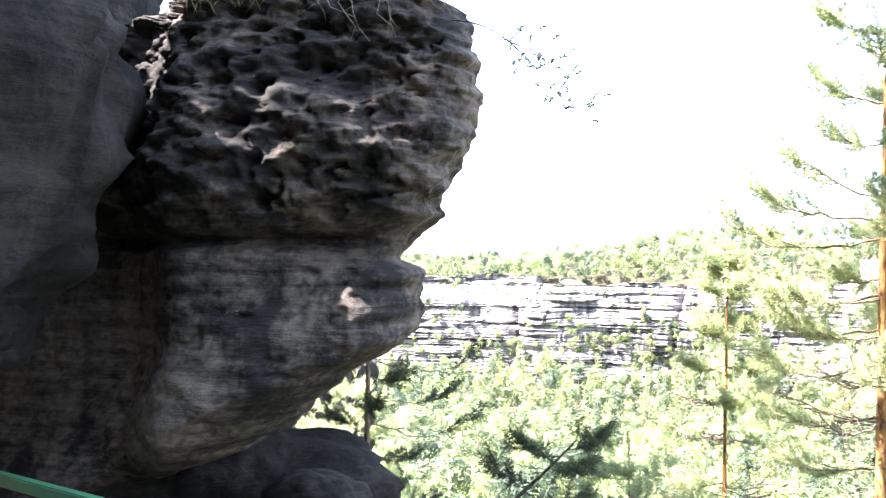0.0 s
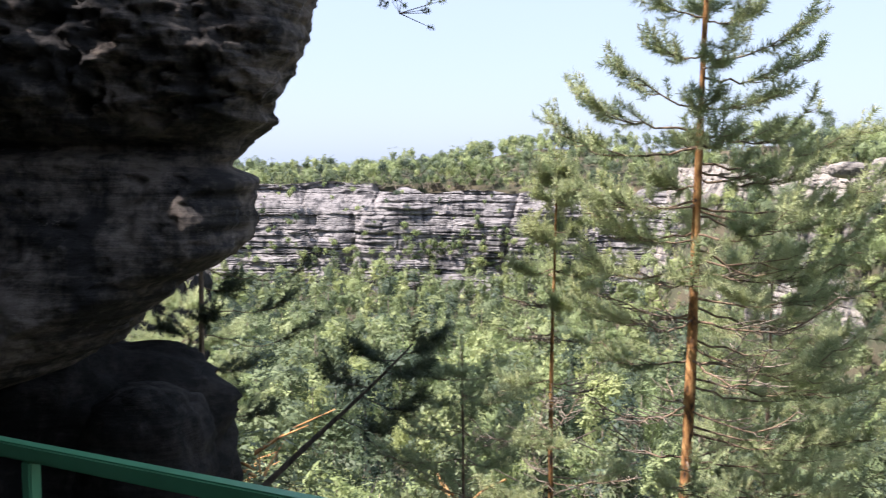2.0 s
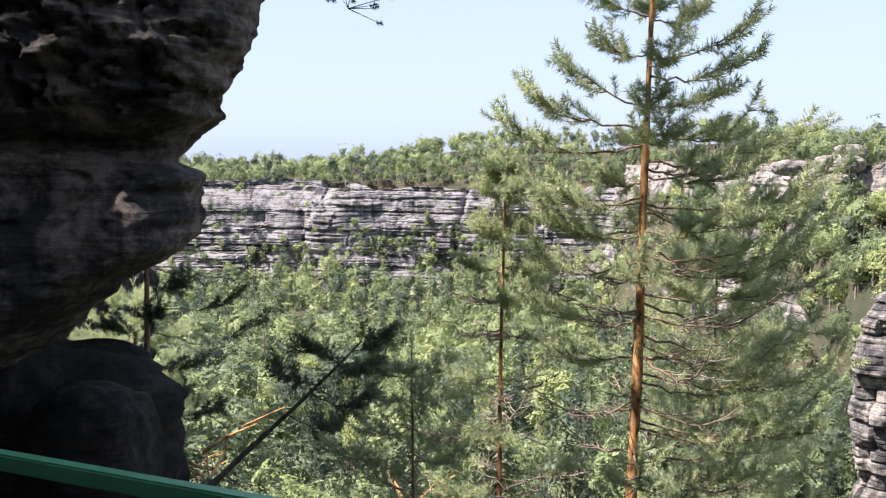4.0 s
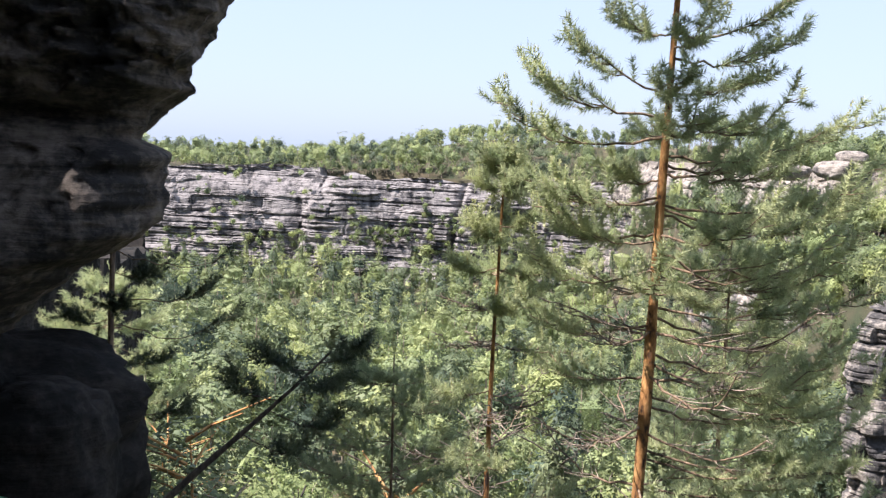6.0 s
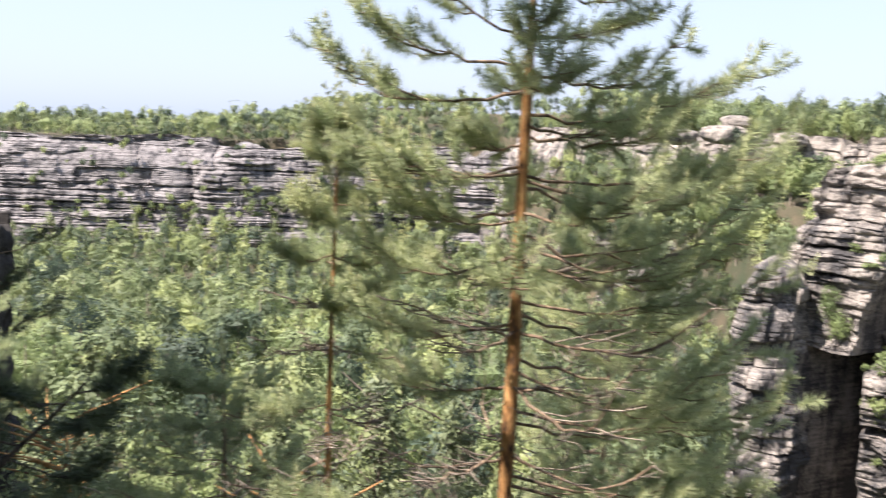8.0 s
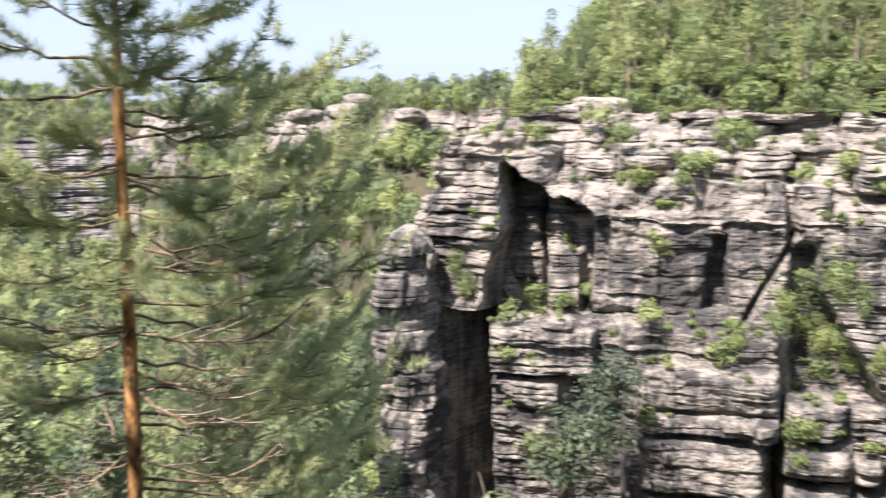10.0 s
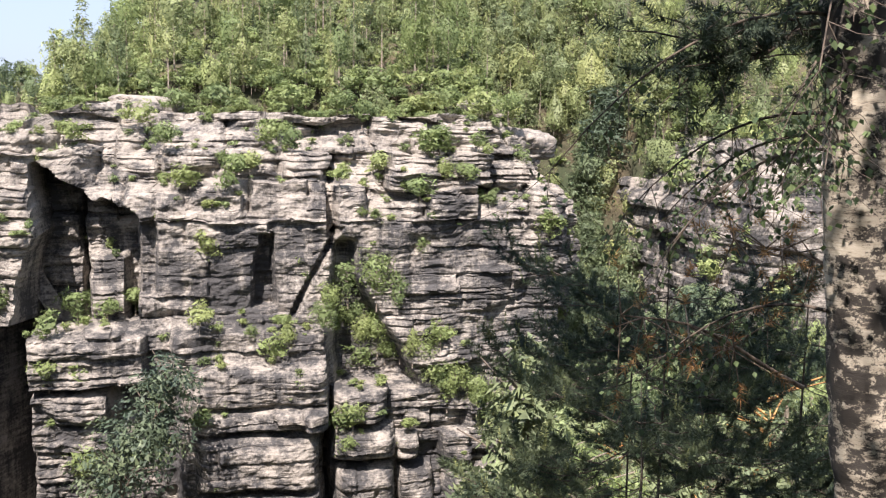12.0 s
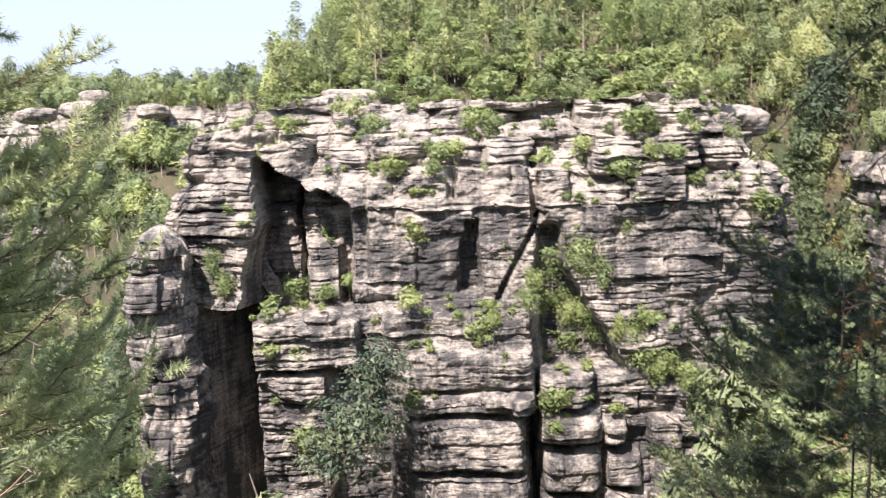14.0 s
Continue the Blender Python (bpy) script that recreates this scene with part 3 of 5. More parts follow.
def pillar():
    """A free-standing stack of rounded beds before the tower's edge."""
    z = np.linspace(-52, -12.9, 270)
    th = np.linspace(0, 2 * math.pi, 110, endpoint=False)
    T, Z = np.meshgrid(th, z, indexing="ij")
    arc = T * 3.0
    p1, k1 = ledge(arc, Z, 131, 2.1, 0.16)
    p2, k2 = ledge(arc, Z, 135, 0.7, 0.25)
    b1, c1 = blocks(arc, k1, 137, 3.3, 0.05)
    thin = smooth(fbm(np.cos(T) * 1.5, np.sin(T) * 1.5, Z / 4, 3, 138), -0.2, 0.25)
    r = 2.35 + 0.8 * smooth(-Z, 16, 27) + (0.25 + 0.4 * thin) * p1 + 0.2 * thin * p2 + 0.4 * b1 - 0.35 * c1 + 0.7 * fbm(np.cos(T) * 2, np.sin(T) * 2, Z / 3, 4, 139)
    r = r * np.sqrt(np.clip(1 - smooth(Z, -16.6, -12.8) ** 1.5, 0.0, 1))
    ca, sa = np.sign(np.cos(T)) * np.abs(np.cos(T)) ** 0.8, np.sign(np.sin(T)) * np.abs(np.sin(T)) ** 0.8
    a, b = -33.2 + 0.02 * (-14 - Z) + r * ca + 0.3 * np.sin(Z / 3), 108.0 + 1.5 * r * sa
    x, y = ab(a, b)
    return new("rock_pillar", mesh_from("rock_pillar", np.stack([x, y, Z], -1).reshape(-1, 3), grid_faces(110, 270, True), ROCK_TOWER, None, True))


tagged(pillar(), "slender pillar of stacked sandstone beds before the tower", "rock", kind="structure")
knob_cliff = cliff("cliff_knobs", [(72, 392), (84, 325), (90, 250), (97, 224), (114, 210), (131, 194), (141, 140), (150, 110)], -48, 0.0, 0.8, 0.4, 51, 2.8, 10, ROCK_TOWER,
                   "weathered sandstone cliff with rounded knobs above the trees", setback=lambda U, V: 5 * smooth(V, -12, 0) - 13 * (1 - smooth(V, -48, -14)), rough=0.8, cap=24)
right_cliff = cliff("cliff_right", [ab(60, 160), ab(59.5, 130), ab(60, 114), ab(63, 107), ab(70, 103), ab(84, 99), ab(110, 92)], -50, -3, 0.5, 0.3, 71, 1.7, 7, ROCK_TOWER,
                    "pale sandstone buttress beyond a dark wooded chasm", setback=lambda U, V: 4 * smooth(V, -14, -3), rough=0.8)


def boulder_mesh(name, grid, centre, radii, seed, mat, amp=0.25, bed=0.0, lump=1.0):
    """A rock from a ball of squared sections, roughened at several scales; bed: weight of its level bedding."""
    th = np.linspace(0, 2 * math.pi, grid * 2, endpoint=False)
    ph = np.linspace(-math.pi / 2, math.pi / 2, grid)
    T, Ph = np.meshgrid(th, ph, indexing="ij")
    d = np.stack([np.cos(Ph) * np.cos(T), np.cos(Ph) * np.sin(T), np.sin(Ph)], -1)
    d = np.sign(d) * np.abs(d) ** 0.75
    p = d * np.array(radii)
    q = p / lump + seed * 3.7
    k = 1 + amp * (fbm(q[..., 0] / 2, q[..., 1] / 2, q[..., 2] / 2, 3, seed) * 1.4 + 0.45 * fbm(q[..., 0] * 2, q[..., 1] * 2, q[..., 2] * 3, 5, seed + 7) + 0.12 * fbm(q[..., 0] * 9, q[..., 1] * 9, q[..., 2] * 12, 4, seed + 8))
    if bed:
        k = k + bed * strata(T * radii[0], p[..., 2], seed + 3, lump * 0.45)[0]
    co = p * np.stack([k, k, 1 + (k - 1) * 0.5], -1) + np.array(centre)
    return mesh_from(name, co.reshape(-1, 3), grid_faces(grid * 2, grid, True), mat, None, False)


for (x, y, z), r, sd in (((95.5, 226.5, 1.8), (5.6, 4.2, 2.3), 41), ((98.5, 228.0, 5.0), (3.6, 3.0, 1.5), 42), ((88.5, 240.0, 0.8), (4.5, 4.0, 2.0), 43), ((108.0, 217.0, 1.0), (4.0, 3.5, 1.9), 44)):
    tagged(new("boulder", boulder_mesh("boulder", 34, (x, y, z - 1.3), r, sd, ROCK_TOWER, 0.25, 0.08, 2.0)), "rounded sandstone knob on the cliff edge", "boulder", "knobs on the rim")
for a, b, z, r, sd in ((-12, 129, 1.6, (3.4, 2.6, 1.7), 61), (-19, 125, -0.6, (4.5, 3.0, 1.3), 62), (-7, 127, 0.2, (3.0, 2.5, 1.2), 63), (34, 131, 2.6, (3.0, 2.6, 1.6), 64), (29, 127, 0.2, (3.2, 2.6, 1.5), 65), (38, 126, -2.0, (3.0, 2.6, 1.8), 66), (8, 126, -0.4, (3.5, 2.6, 1.2), 67)):
    tagged(new("boulder", boulder_mesh("boulder", 30, (*ab(a, b), z - 1.8), (r[0] * 1.4, r[1] * 1.4, r[2] * 1.15), sd, ROCK_TOWER, 0.4, 0.2, 1.8)), "pale weathered outcrop among the trees on top of the tower", "boulder", "outcrops on the tower")


# ---- rock about the viewpoint ----
def overhang_wall():
    """A rock that leans out over the path: a pitted upper block, a ledge, a smooth slab and its sloping underside."""
    z = np.concatenate([np.linspace(-2.7, 2.15, 235), np.linspace(2.17, 2.3, 8)])
    edge = np.interp(z, [-2.7, -2.02, -1.62, -1.36, -1.1, -0.87, -0.76, -0.65, -0.55, -0.43, -0.18, -0.10, -0.07, -0.01, 0.05, 0.2, 0.31, 0.33, 0.44, 0.56, 0.7, 0.94, 1.2, 1.55, 1.74, 2.0, 2.3],
                     [-5.6, -4.4, -3.4, -2.92, -2.6, -2.3, -2.08, -1.90, -1.82, -1.80, -1.80, -1.79, -1.86, -2.03, -2.01, -1.84, -1.68, -1.62, -1.66, -1.57, -1.47, -1.44, -1.38, -1.38, -1.42, -1.50, -2.6])
    w = np.concatenate([np.geomspace(6.0, 0.4, 16), np.linspace(0.3, -0.3, 12)[:-1] * 0, np.linspace(0, 1, 165) ** 1.3 * 5.6])
    back = np.concatenate([np.geomspace(6.0, 0.4, 16), np.linspace(0.36, 0, 11), np.zeros(165)])
    w[:16] = 0.3 * back[:16]
    Zg, Wg = np.meshgrid(z, w, indexing="ij")
    Bk = np.broadcast_to(back, Zg.shape)
    X = edge[:, None] - Wg
    lip = np.interp(X, [-6, -3.8, -3.2, -2.45, -1.8], [-2.5, -1.5, -1.15, -0.85, -0.58])
    front = 6.75 - 0.28 * smooth(Zg, 0.16, 0.5) + 0.55 * smooth(Zg, 0.55, 2.2) + 0.22 * np.exp(-((Zg - 0.13) / 0.06) ** 2) * smooth(-X, 1.9, 2.3)
    front = front - 0.35 * smooth(lip - Zg, -0.9, -0.02) + 1.3 * np.clip(lip - Zg, 0, 2) - 0.10 * np.clip(-1.5 - X, 0, 5)
    front = front + 1.1 * smooth(-X, 3.4, 4.6)
    pit = 0.7 * fbm(X * 1.3, 0.3, Zg * 2.2, 5, 3) + 0.7 * fbm(X * 6, 1.3, Zg * 10, 5, 8) - 0.5 * smooth(fbm(X * 6, 2.3, Zg * 9, 3, 9), 0.12, 0.4)
    rough = 0.10 + 0.22 * smooth(Zg, 0.15, 0.5)
    round_ = 0.45 * np.exp(-Wg / 0.13)
    Y = front + round_ + Bk - rough * pit
    X = X + (0.09 * fbm(Zg * 4, Bk * 2, 2.7, 5, 12) + 0.09 * fbm(Zg * 13, Bk * 4, 0.2, 4, 13)) * smooth(-Wg, -0.6, 0)
    X = X + 0.06 * rough * 4 * fbm(X * 4, Zg * 4, 7.7, 3, 14)
    top = smooth(Zg, 2.15, 2.3)
    Y = Y + top * np.clip(3.0 - Bk, 0, 3)
    co = np.stack([X, Y, Zg + 0.10 * fbm(X * 2, Y * 2, 0.5, 4, 15) * smooth(Zg, 1.8, 2.2)], -1)
    return new("overhang_rock", mesh_from("overhang_rock", co.reshape(-1, 3), grid_faces(len(z), len(w)), ROCK_NEAR, None, False))


overhang = tagged(overhang_wall(), "dark overhanging sandstone wall above the path", "rock", kind="structure")
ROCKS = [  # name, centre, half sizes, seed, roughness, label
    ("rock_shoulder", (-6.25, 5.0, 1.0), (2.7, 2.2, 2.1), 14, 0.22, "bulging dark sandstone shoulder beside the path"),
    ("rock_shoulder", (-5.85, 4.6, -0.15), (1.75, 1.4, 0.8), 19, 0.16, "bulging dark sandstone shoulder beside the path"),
    # two walls out of view, added to block sun from the nearer rocks
    ("rock_shoulder", (-8.5, 1.2, 2.5), (3.0, 3.2, 5.0), 12, 0.30, "unseen bulging sandstone wall added behind the path for shade"),
    ("rock_shoulder", (-9.3, 8.7, 2.5), (3.2, 3.0, 4.4), 17, 0.25, "unseen bulging sandstone wall added above the overhang for shade"),
    # roofs out of view, added to keep sky and sun off the rocks
    ("shade_roof", (-4.8, -3.2, 5.4), (4.4, 4.0, 1.9), 31, 0.2, "unseen dark sandstone roof added over the path for shade"),
    ("shade_roof", (-6.3, 1.0, 5.6), (3.0, 3.0, 1.5), 33, 0.2, "unseen dark sandstone roof added over the path for shade"),
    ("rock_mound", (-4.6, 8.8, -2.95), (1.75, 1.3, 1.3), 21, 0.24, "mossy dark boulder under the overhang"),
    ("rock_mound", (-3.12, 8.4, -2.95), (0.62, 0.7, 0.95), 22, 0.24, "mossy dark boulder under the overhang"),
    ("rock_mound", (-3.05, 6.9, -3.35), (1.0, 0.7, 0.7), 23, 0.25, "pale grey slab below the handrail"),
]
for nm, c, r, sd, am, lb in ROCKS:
    tagged(new(nm, boulder_mesh(nm, 62 if r[2] > 2 else 50, c, r, sd, ROCK_NEAR if "slab" in lb else ROCK_SHADED, am * (1.7 if nm == "rock_mound" else 1), 0.14 if nm == "rock_mound" else 0.05, 0.8)), lb, "rock", kind="structure")
crag = cliff("cliff_left", [(-32, 14), (-16.5, 19), (-12.4, 23), (-11.0, 31), (-13, 42)], -18, -4.4, 0.2, 0.14, 81, 0.9, 3, ROCK_SHADED,
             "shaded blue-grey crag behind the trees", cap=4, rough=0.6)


# ---- railing ----
def tube(points, radius, sides=10, taper=None):
    """Verts and faces of a closed tube along points; radius may be a list."""
    P = np.array(points, float)
    n = len(P)
    r = np.broadcast_to(np.asarray(radius, float), (n,))
    t = np.gradient(P, axis=0)
    t /= np.linalg.norm(t, axis=1)[:, None] + 1e-9
    ref = np.array([0.31, 0.17, 0.93]) if abs(t[0][2]) < 0.8 else np.array([0.96, 0.21, 0.1])
    s = np.cross(t, ref)
    s /= np.linalg.norm(s, axis=1)[:, None] + 1e-9
    q = np.cross(s, t)
    a = np.linspace(0, 2 * math.pi, sides, endpoint=False)
    ring = P[:, None] + r[:, None, None] * (np.cos(a)[None, :, None] * s[:, None] + np.sin(a)[None, :, None] * q[:, None])
    f = []
    for i in range(n - 1):
        for j in range(sides):
            k = (j + 1) % sides
            f.append((i * sides + j, i * sides + k, (i + 1) * sides + k, (i + 1) * sides + j))
    return ring.reshape(-1, 3), np.array(f, np.int32)


def beam(name, a, b, w, h, mat, parent, label=""):
    """A square bar from a to b with softened edges."""
    a, b = Vector(a), Vector(b)
    bm = bmesh.new()
    bmesh.ops.create_cube(bm, size=1)
    bmesh.ops.scale(bm, vec=(w, h, (b - a).length), verts=bm.verts)
    bmesh.ops.bevel(bm, geom=bm.edges[:], offset=min(w, h) * 0.12, segments=2, affect="EDGES")
    z = (b - a).normalized()
    x = Vector((0, 0, 1)).cross(z)
    x = x.normalized() if x.length > 1e-3 else Vector((OUT.y, -OUT.x, 0)).normalized()
    m = Matrix((x, z.cross(x), z)).transposed().to_4x4()
    bm.transform(Matrix.Translation((a + b) / 2) @ m)
    me = bpy.data.meshes.new(name)
    bm.to_mesh(me)
    bm.free()
    me.materials.append(mat)
    return child(name, me, parent, label)


def railing():
    root = tagged(new("railing"), "green painted handrail along the cliff path", "railing")
    along = (RAIL_B - RAIL_A).normalized()
    a, b = RAIL_A - along * 5.0, RAIL_B + along * 3.0
    beam("handrail", a, b, 0.075, 0.085, GREEN_PAINT, root)
    for k in np.arange(0.6, (b - a).length, 1.55):
        p = a + along * float(k)
        g = float(land(p.x, p.y))
        beam("post", (p.x, p.y, g - 0.15), (p.x, p.y, p.z - 0.045), 0.07, 0.07, GREEN_PAINT, root)
    for dz in (0.42, 0.78):
        beam("rail", a - Vector((0, 0, dz)), b - Vector((0, 0, dz)), 0.045, 0.05, GREEN_PAINT, root)


railing()


# ---- roots, grass and a pine twig on the lip of the overhang ----
STRAW = leafy("dry_grass", (0.16, 0.14, 0.05), (0.30, 0.25, 0.10), (0.42, 0.36, 0.18), 0.3)


def lip_growth():
    rg = np.random.default_rng(71)
    tri, tint = [], []
    for _ in range(900):
        x = rg.uniform(-3.6, -1.45)
        p = np.array([x, 6.75 + rg.uniform(-0.1, 0.5), 2.05 + rg.uniform(-0.08, 0.1)])
        d = np.array([rg.normal() * 0.5, -rg.uniform(-0.2, 0.7), rg.uniform(-0.6, 1.0)])
        d = d / np.linalg.norm(d) * rg.uniform(0.08, 0.22)
        w = np.array([0.004, 0, 0])
        tri.append((p - w, p + w, p + d))
        tint += [rg.uniform(0, 1)] * 3
    W = np.array(tri).reshape(-1, 3)
    tagged(new("grass_tuft", mesh_from("grass_tuft", W, np.arange(len(W)).reshape(-1, 3), STRAW, np.array(tint))), "dry grass fringe on top of the overhang", "grass", kind="stuff")
    for k in range(7):
        x = rg.uniform(-2.6, -1.9)
        q = np.linspace(0, 1, 8)
        line = np.stack([x + 0.25 * q + 0.04 * rg.normal(size=8), 6.62 - 0.12 * np.sin(q * 3), 2.05 - rg.uniform(0.2, 0.5) * q ** 1.5], -1)
        v, f = tube(line, 0.008 * (1 - q * 0.8), 5)
        tagged(new("hanging_root", mesh_from("hanging_root", v, f, BARK_GREY, None, False)), "bare pale root hanging over the rock edge", "root", "hanging roots")


lip_growth()

# ---- woods: many trees at a distance ----
def ball_tris(level):
    bm = bmesh.new()
    bmesh.ops.create_icosphere(bm, subdivisions=level, radius=1)
    t = np.array([[v.co[:] for v in f.verts] for f in bm.faces])
    bm.free()
    return t


BALLS = {1: ball_tris(1), 2: ball_tris(2)}


def crown_cloud(rng, clumps, leaves, size, kind, core=0, heart=False):
    """Triangles of a crown of height 1: rough clumps (core: how fine, 0 for none) and loose leaves about them, (n, 3 corners, 3). heart: a dense middle."""
    out = []
    if heart:
        b = BALLS[1]
        o = rng.uniform(0, 50, 3)
        b = b * (0.8 + 0.55 * vnoise(b[..., 0] * 2.1 + o[0], b[..., 1] * 2.1 + o[1], b[..., 2] * 2.1 + o[2], 3))[..., None]
        r, c = {"leaf": ((0.27, 0.27, 0.32), 0.56), "pine": ((0.17, 0.17, 0.20), 0.70), "spruce": ((0.10, 0.10, 0.36), 0.45)}[kind]
        b = b * np.array(r)
        if kind == "spruce":
            b = b * np.stack([1 - b[..., 2] / 0.4, 1 - b[..., 2] / 0.4, np.ones(b.shape[:2])], -1)
        out.append(b + np.array([0, 0, c]))
    for _ in range(clumps):
        if kind == "pine":
            h = 1 - 0.72 * rng.random() ** 0.8
            r = (0.05 + 0.27 * (1 - h) ** 0.75) * rng.uniform(0.3, 1.05)
            a = rng.uniform(0, 2 * math.pi)
            c = np.array([r * math.cos(a), r * math.sin(a), h - 0.04])
            e = np.array([0.12, 0.12, 0.04]) * rng.uniform(0.7, 1.4)
        elif kind == "spruce":
            h = rng.uniform(0.06, 1.0)
            r = 0.22 * (1.03 - h) * rng.uniform(0.5, 1.05)
            a = rng.uniform(0, 2 * math.pi)
            c = np.array([r * math.cos(a), r * math.sin(a), h - 0.03])
            e = np.array([0.075, 0.075, 0.05]) * rng.uniform(0.8, 1.3) * (1.25 - 0.5 * h)
        else:
            d = rng.normal(size=3)
            d /= np.linalg.norm(d)
            k = rng.uniform(0.5, 1.0)
            c = np.array([d[0] * 0.27 * k, d[1] * 0.27 * k, 0.56 + 0.36 * d[2] * k])
            e = np.array([0.14, 0.14, 0.105]) * rng.uniform(0.65, 1.35)
        if core:
            b = BALLS[core]
            o = rng.uniform(0, 50, 3)
            b = b * (0.82 + 0.5 * vnoise(b[..., 0] * 2.6 + o[0], b[..., 1] * 2.6 + o[1], b[..., 2] * 2.6 + o[2], 3))[..., None]
            out.append(b * e + c)
        p = rng.normal(size=(leaves, 3))
        p[:, 2] += 0.35
        p /= np.linalg.norm(p, axis=1)[:, None]
        nor = p + 0.5 * (c - np.array([0, 0, 0.5])) / 0.3 + rng.normal(size=(leaves, 3)) * 0.45
        nor[:, 2] += 0.8 if kind == "pine" else 0.0
        nor /= np.linalg.norm(nor, axis=1)[:, None]
        p = p * rng.uniform(0.75, 1.2 if core else 1.0, (leaves, 1)) * e + c
        q = rng.normal(size=(leaves, 3, 3)) * size * 1.25
        q = q - (q * nor[:, None]).sum(-1, keepdims=True) * nor[:, None] * 0.7
        out.append(p[:, None] + q)
    return np.concatenate(out)


def trunk_tris(height, r0, r1, lean=(0, 0)):
    a = np.arange(4) * math.pi / 2
    lo = np.stack([np.cos(a) * r0, np.sin(a) * r0, 0 * a - 0.06], -1)
    hi = np.stack([np.cos(a) * r1 + lean[0], np.sin(a) * r1 + lean[1], 0 * a + height], -1)
    t = []
    for i in range(4):
        j = (i + 1) % 4
        t += [(lo[i], lo[j], hi[j]), (lo[i], hi[j], hi[i])]
    return np.array(t)


def wood(name, spots, kinds, heights, clumps, leaves, size, mat, bark, seed, label, width=1.0, group="", core=0, tone=0.42, heart=True):
    """One stand of trees: crowns in one mesh, trunks in another."""
    rng = np.random.default_rng(seed)
    protos = {k: [crown_cloud(rng, clumps, leaves, size, k, core, heart) for _ in range(7)] for k in set(kinds)}
    L, Tn, S = [], [], []
    for (x, y, z), k, h in zip(spots, kinds, heights):
        c = protos[k][rng.integers(7)]
        a = rng.uniform(0, 2 * math.pi)
        ca, sa = math.cos(a), math.sin(a)
        w = width * h * rng.uniform(0.8, 1.25)
        p = np.stack([(c[..., 0] * ca - c[..., 1] * sa) * w + x, (c[..., 0] * sa + c[..., 1] * ca) * w + y, c[..., 2] * h + z], -1)
        L.append(p)
        Tn.append(np.full(len(c) * 3, np.clip(rng.normal(tone, 0.3 if tone > 0.3 else 0.12), 0, 1)))
        t = trunk_tris(0.85, 0.016, 0.004) * h
        S.append(t + np.array([x, y, z]))
    V = np.concatenate(L).reshape(-1, 3)
    root = tagged(new(name), label, "trees", group, "stuff")
    child("crowns", mesh_from("crowns", V, np.arange(len(V)).reshape(-1, 3), mat, np.concatenate(Tn)), root)
    W = np.concatenate(S).reshape(-1, 3)
    child("trunks", mesh_from("trunks", W, np.arange(len(W)).reshape(-1, 3), bark), root)
    return root


def scatter(rng, n, x0, x1, y0, y1, keep):
    x, y = rng.uniform(x0, x1, n), rng.uniform(y0, y1, n)
    k = keep(x, y)
    x, y = x[k], y[k]
    return np.stack([x, y, land(x, y) - 0.3], -1)


def in_sight(x, y):
    az = np.degrees(np.arctan2(-(x), y))
    return (az < 28) & (az > -85)


def thin(p, gap):
    """Leaves out spots nearer to one another than gap."""
    keep, cells = [], set()
    for i, q in enumerate(p):
        c = (int(q[0] // gap), int(q[1] // gap))
        if c not in cells:
            cells.add(c)
            keep.append(i)
    return p[keep]


rng = np.random.default_rng(3)


def on_tower(x, y):
    a, b = tower_ab(x, y)
    return ((a > -36) & (b > 103) & (b < 136)) | ((a > -28) & (b > 103))


def before_tower(x, y):
    a, b = tower_ab(x, y)
    return (b > 38) & (a / np.maximum(b, 1) > -0.34) & (a / np.maximum(b, 1) < 0.25)


PALE_SPRAY = leafy("pale_sprays", (0.138, 0.185, 0.078), (0.198, 0.250, 0.095), (0.255, 0.295, 0.115), 0.32, 3.4, 0.5)
HILL_NEEDLE = leafy("hill_needle_sprays", (0.125, 0.162, 0.08), (0.228, 0.265, 0.112), (0.305, 0.33, 0.135), 0.28, 3.4, 0.5)
PALE = leafy("pale_leaves", (0.13, 0.18, 0.075), (0.20, 0.255, 0.10), (0.28, 0.32, 0.12), 0.35, vary=0.75)
valley = thin(scatter(rng, 14000, -190, 160, 14, 400, lambda x, y: in_sight(x, y) & (y < rim_y(x) - 5) & ~on_tower(x, y) & ~before_tower(x, y) & (np.hypot(x, y) > 26)), 6.0)
kinds = rng.choice(["leaf", "pine", "spruce"], len(valley), p=[0.52, 0.20, 0.28])
dist = np.hypot(valley[:, 0], valley[:, 1])
hts = rng.uniform(6.5, 18, len(valley)) ** 1.0 * np.where(kinds == "leaf", 0.85, 1.05) * np.interp(dist, [20, 120], [0.6, 1.0])
for lo, hi, cl, lv, sz, co in ((180, 900, 11, 13, 0.040, 0), (85, 180, 17, 24, 0.028, 0), (62, 85, 27, 34, 0.021, 0)):
    for kd, mat in (("leaf", LEAF_SPRAY), ("conifer", NEEDLE_SPRAY)):
        sel = (dist >= lo) & (dist < hi) & ((kinds == "leaf") if kd == "leaf" else (kinds != "leaf"))
        wood("broadleaf_wood" if kd == "leaf" else "conifer_wood", valley[sel], kinds[sel], hts[sel], cl, lv, sz, mat, BARK_GREY, 5 + lo,
             "green broadleaf trees filling the gorge" if kd == "leaf" else "pines and spruces among the gorge woods", core=co, tone=0.46 if kd == "leaf" else 0.38)


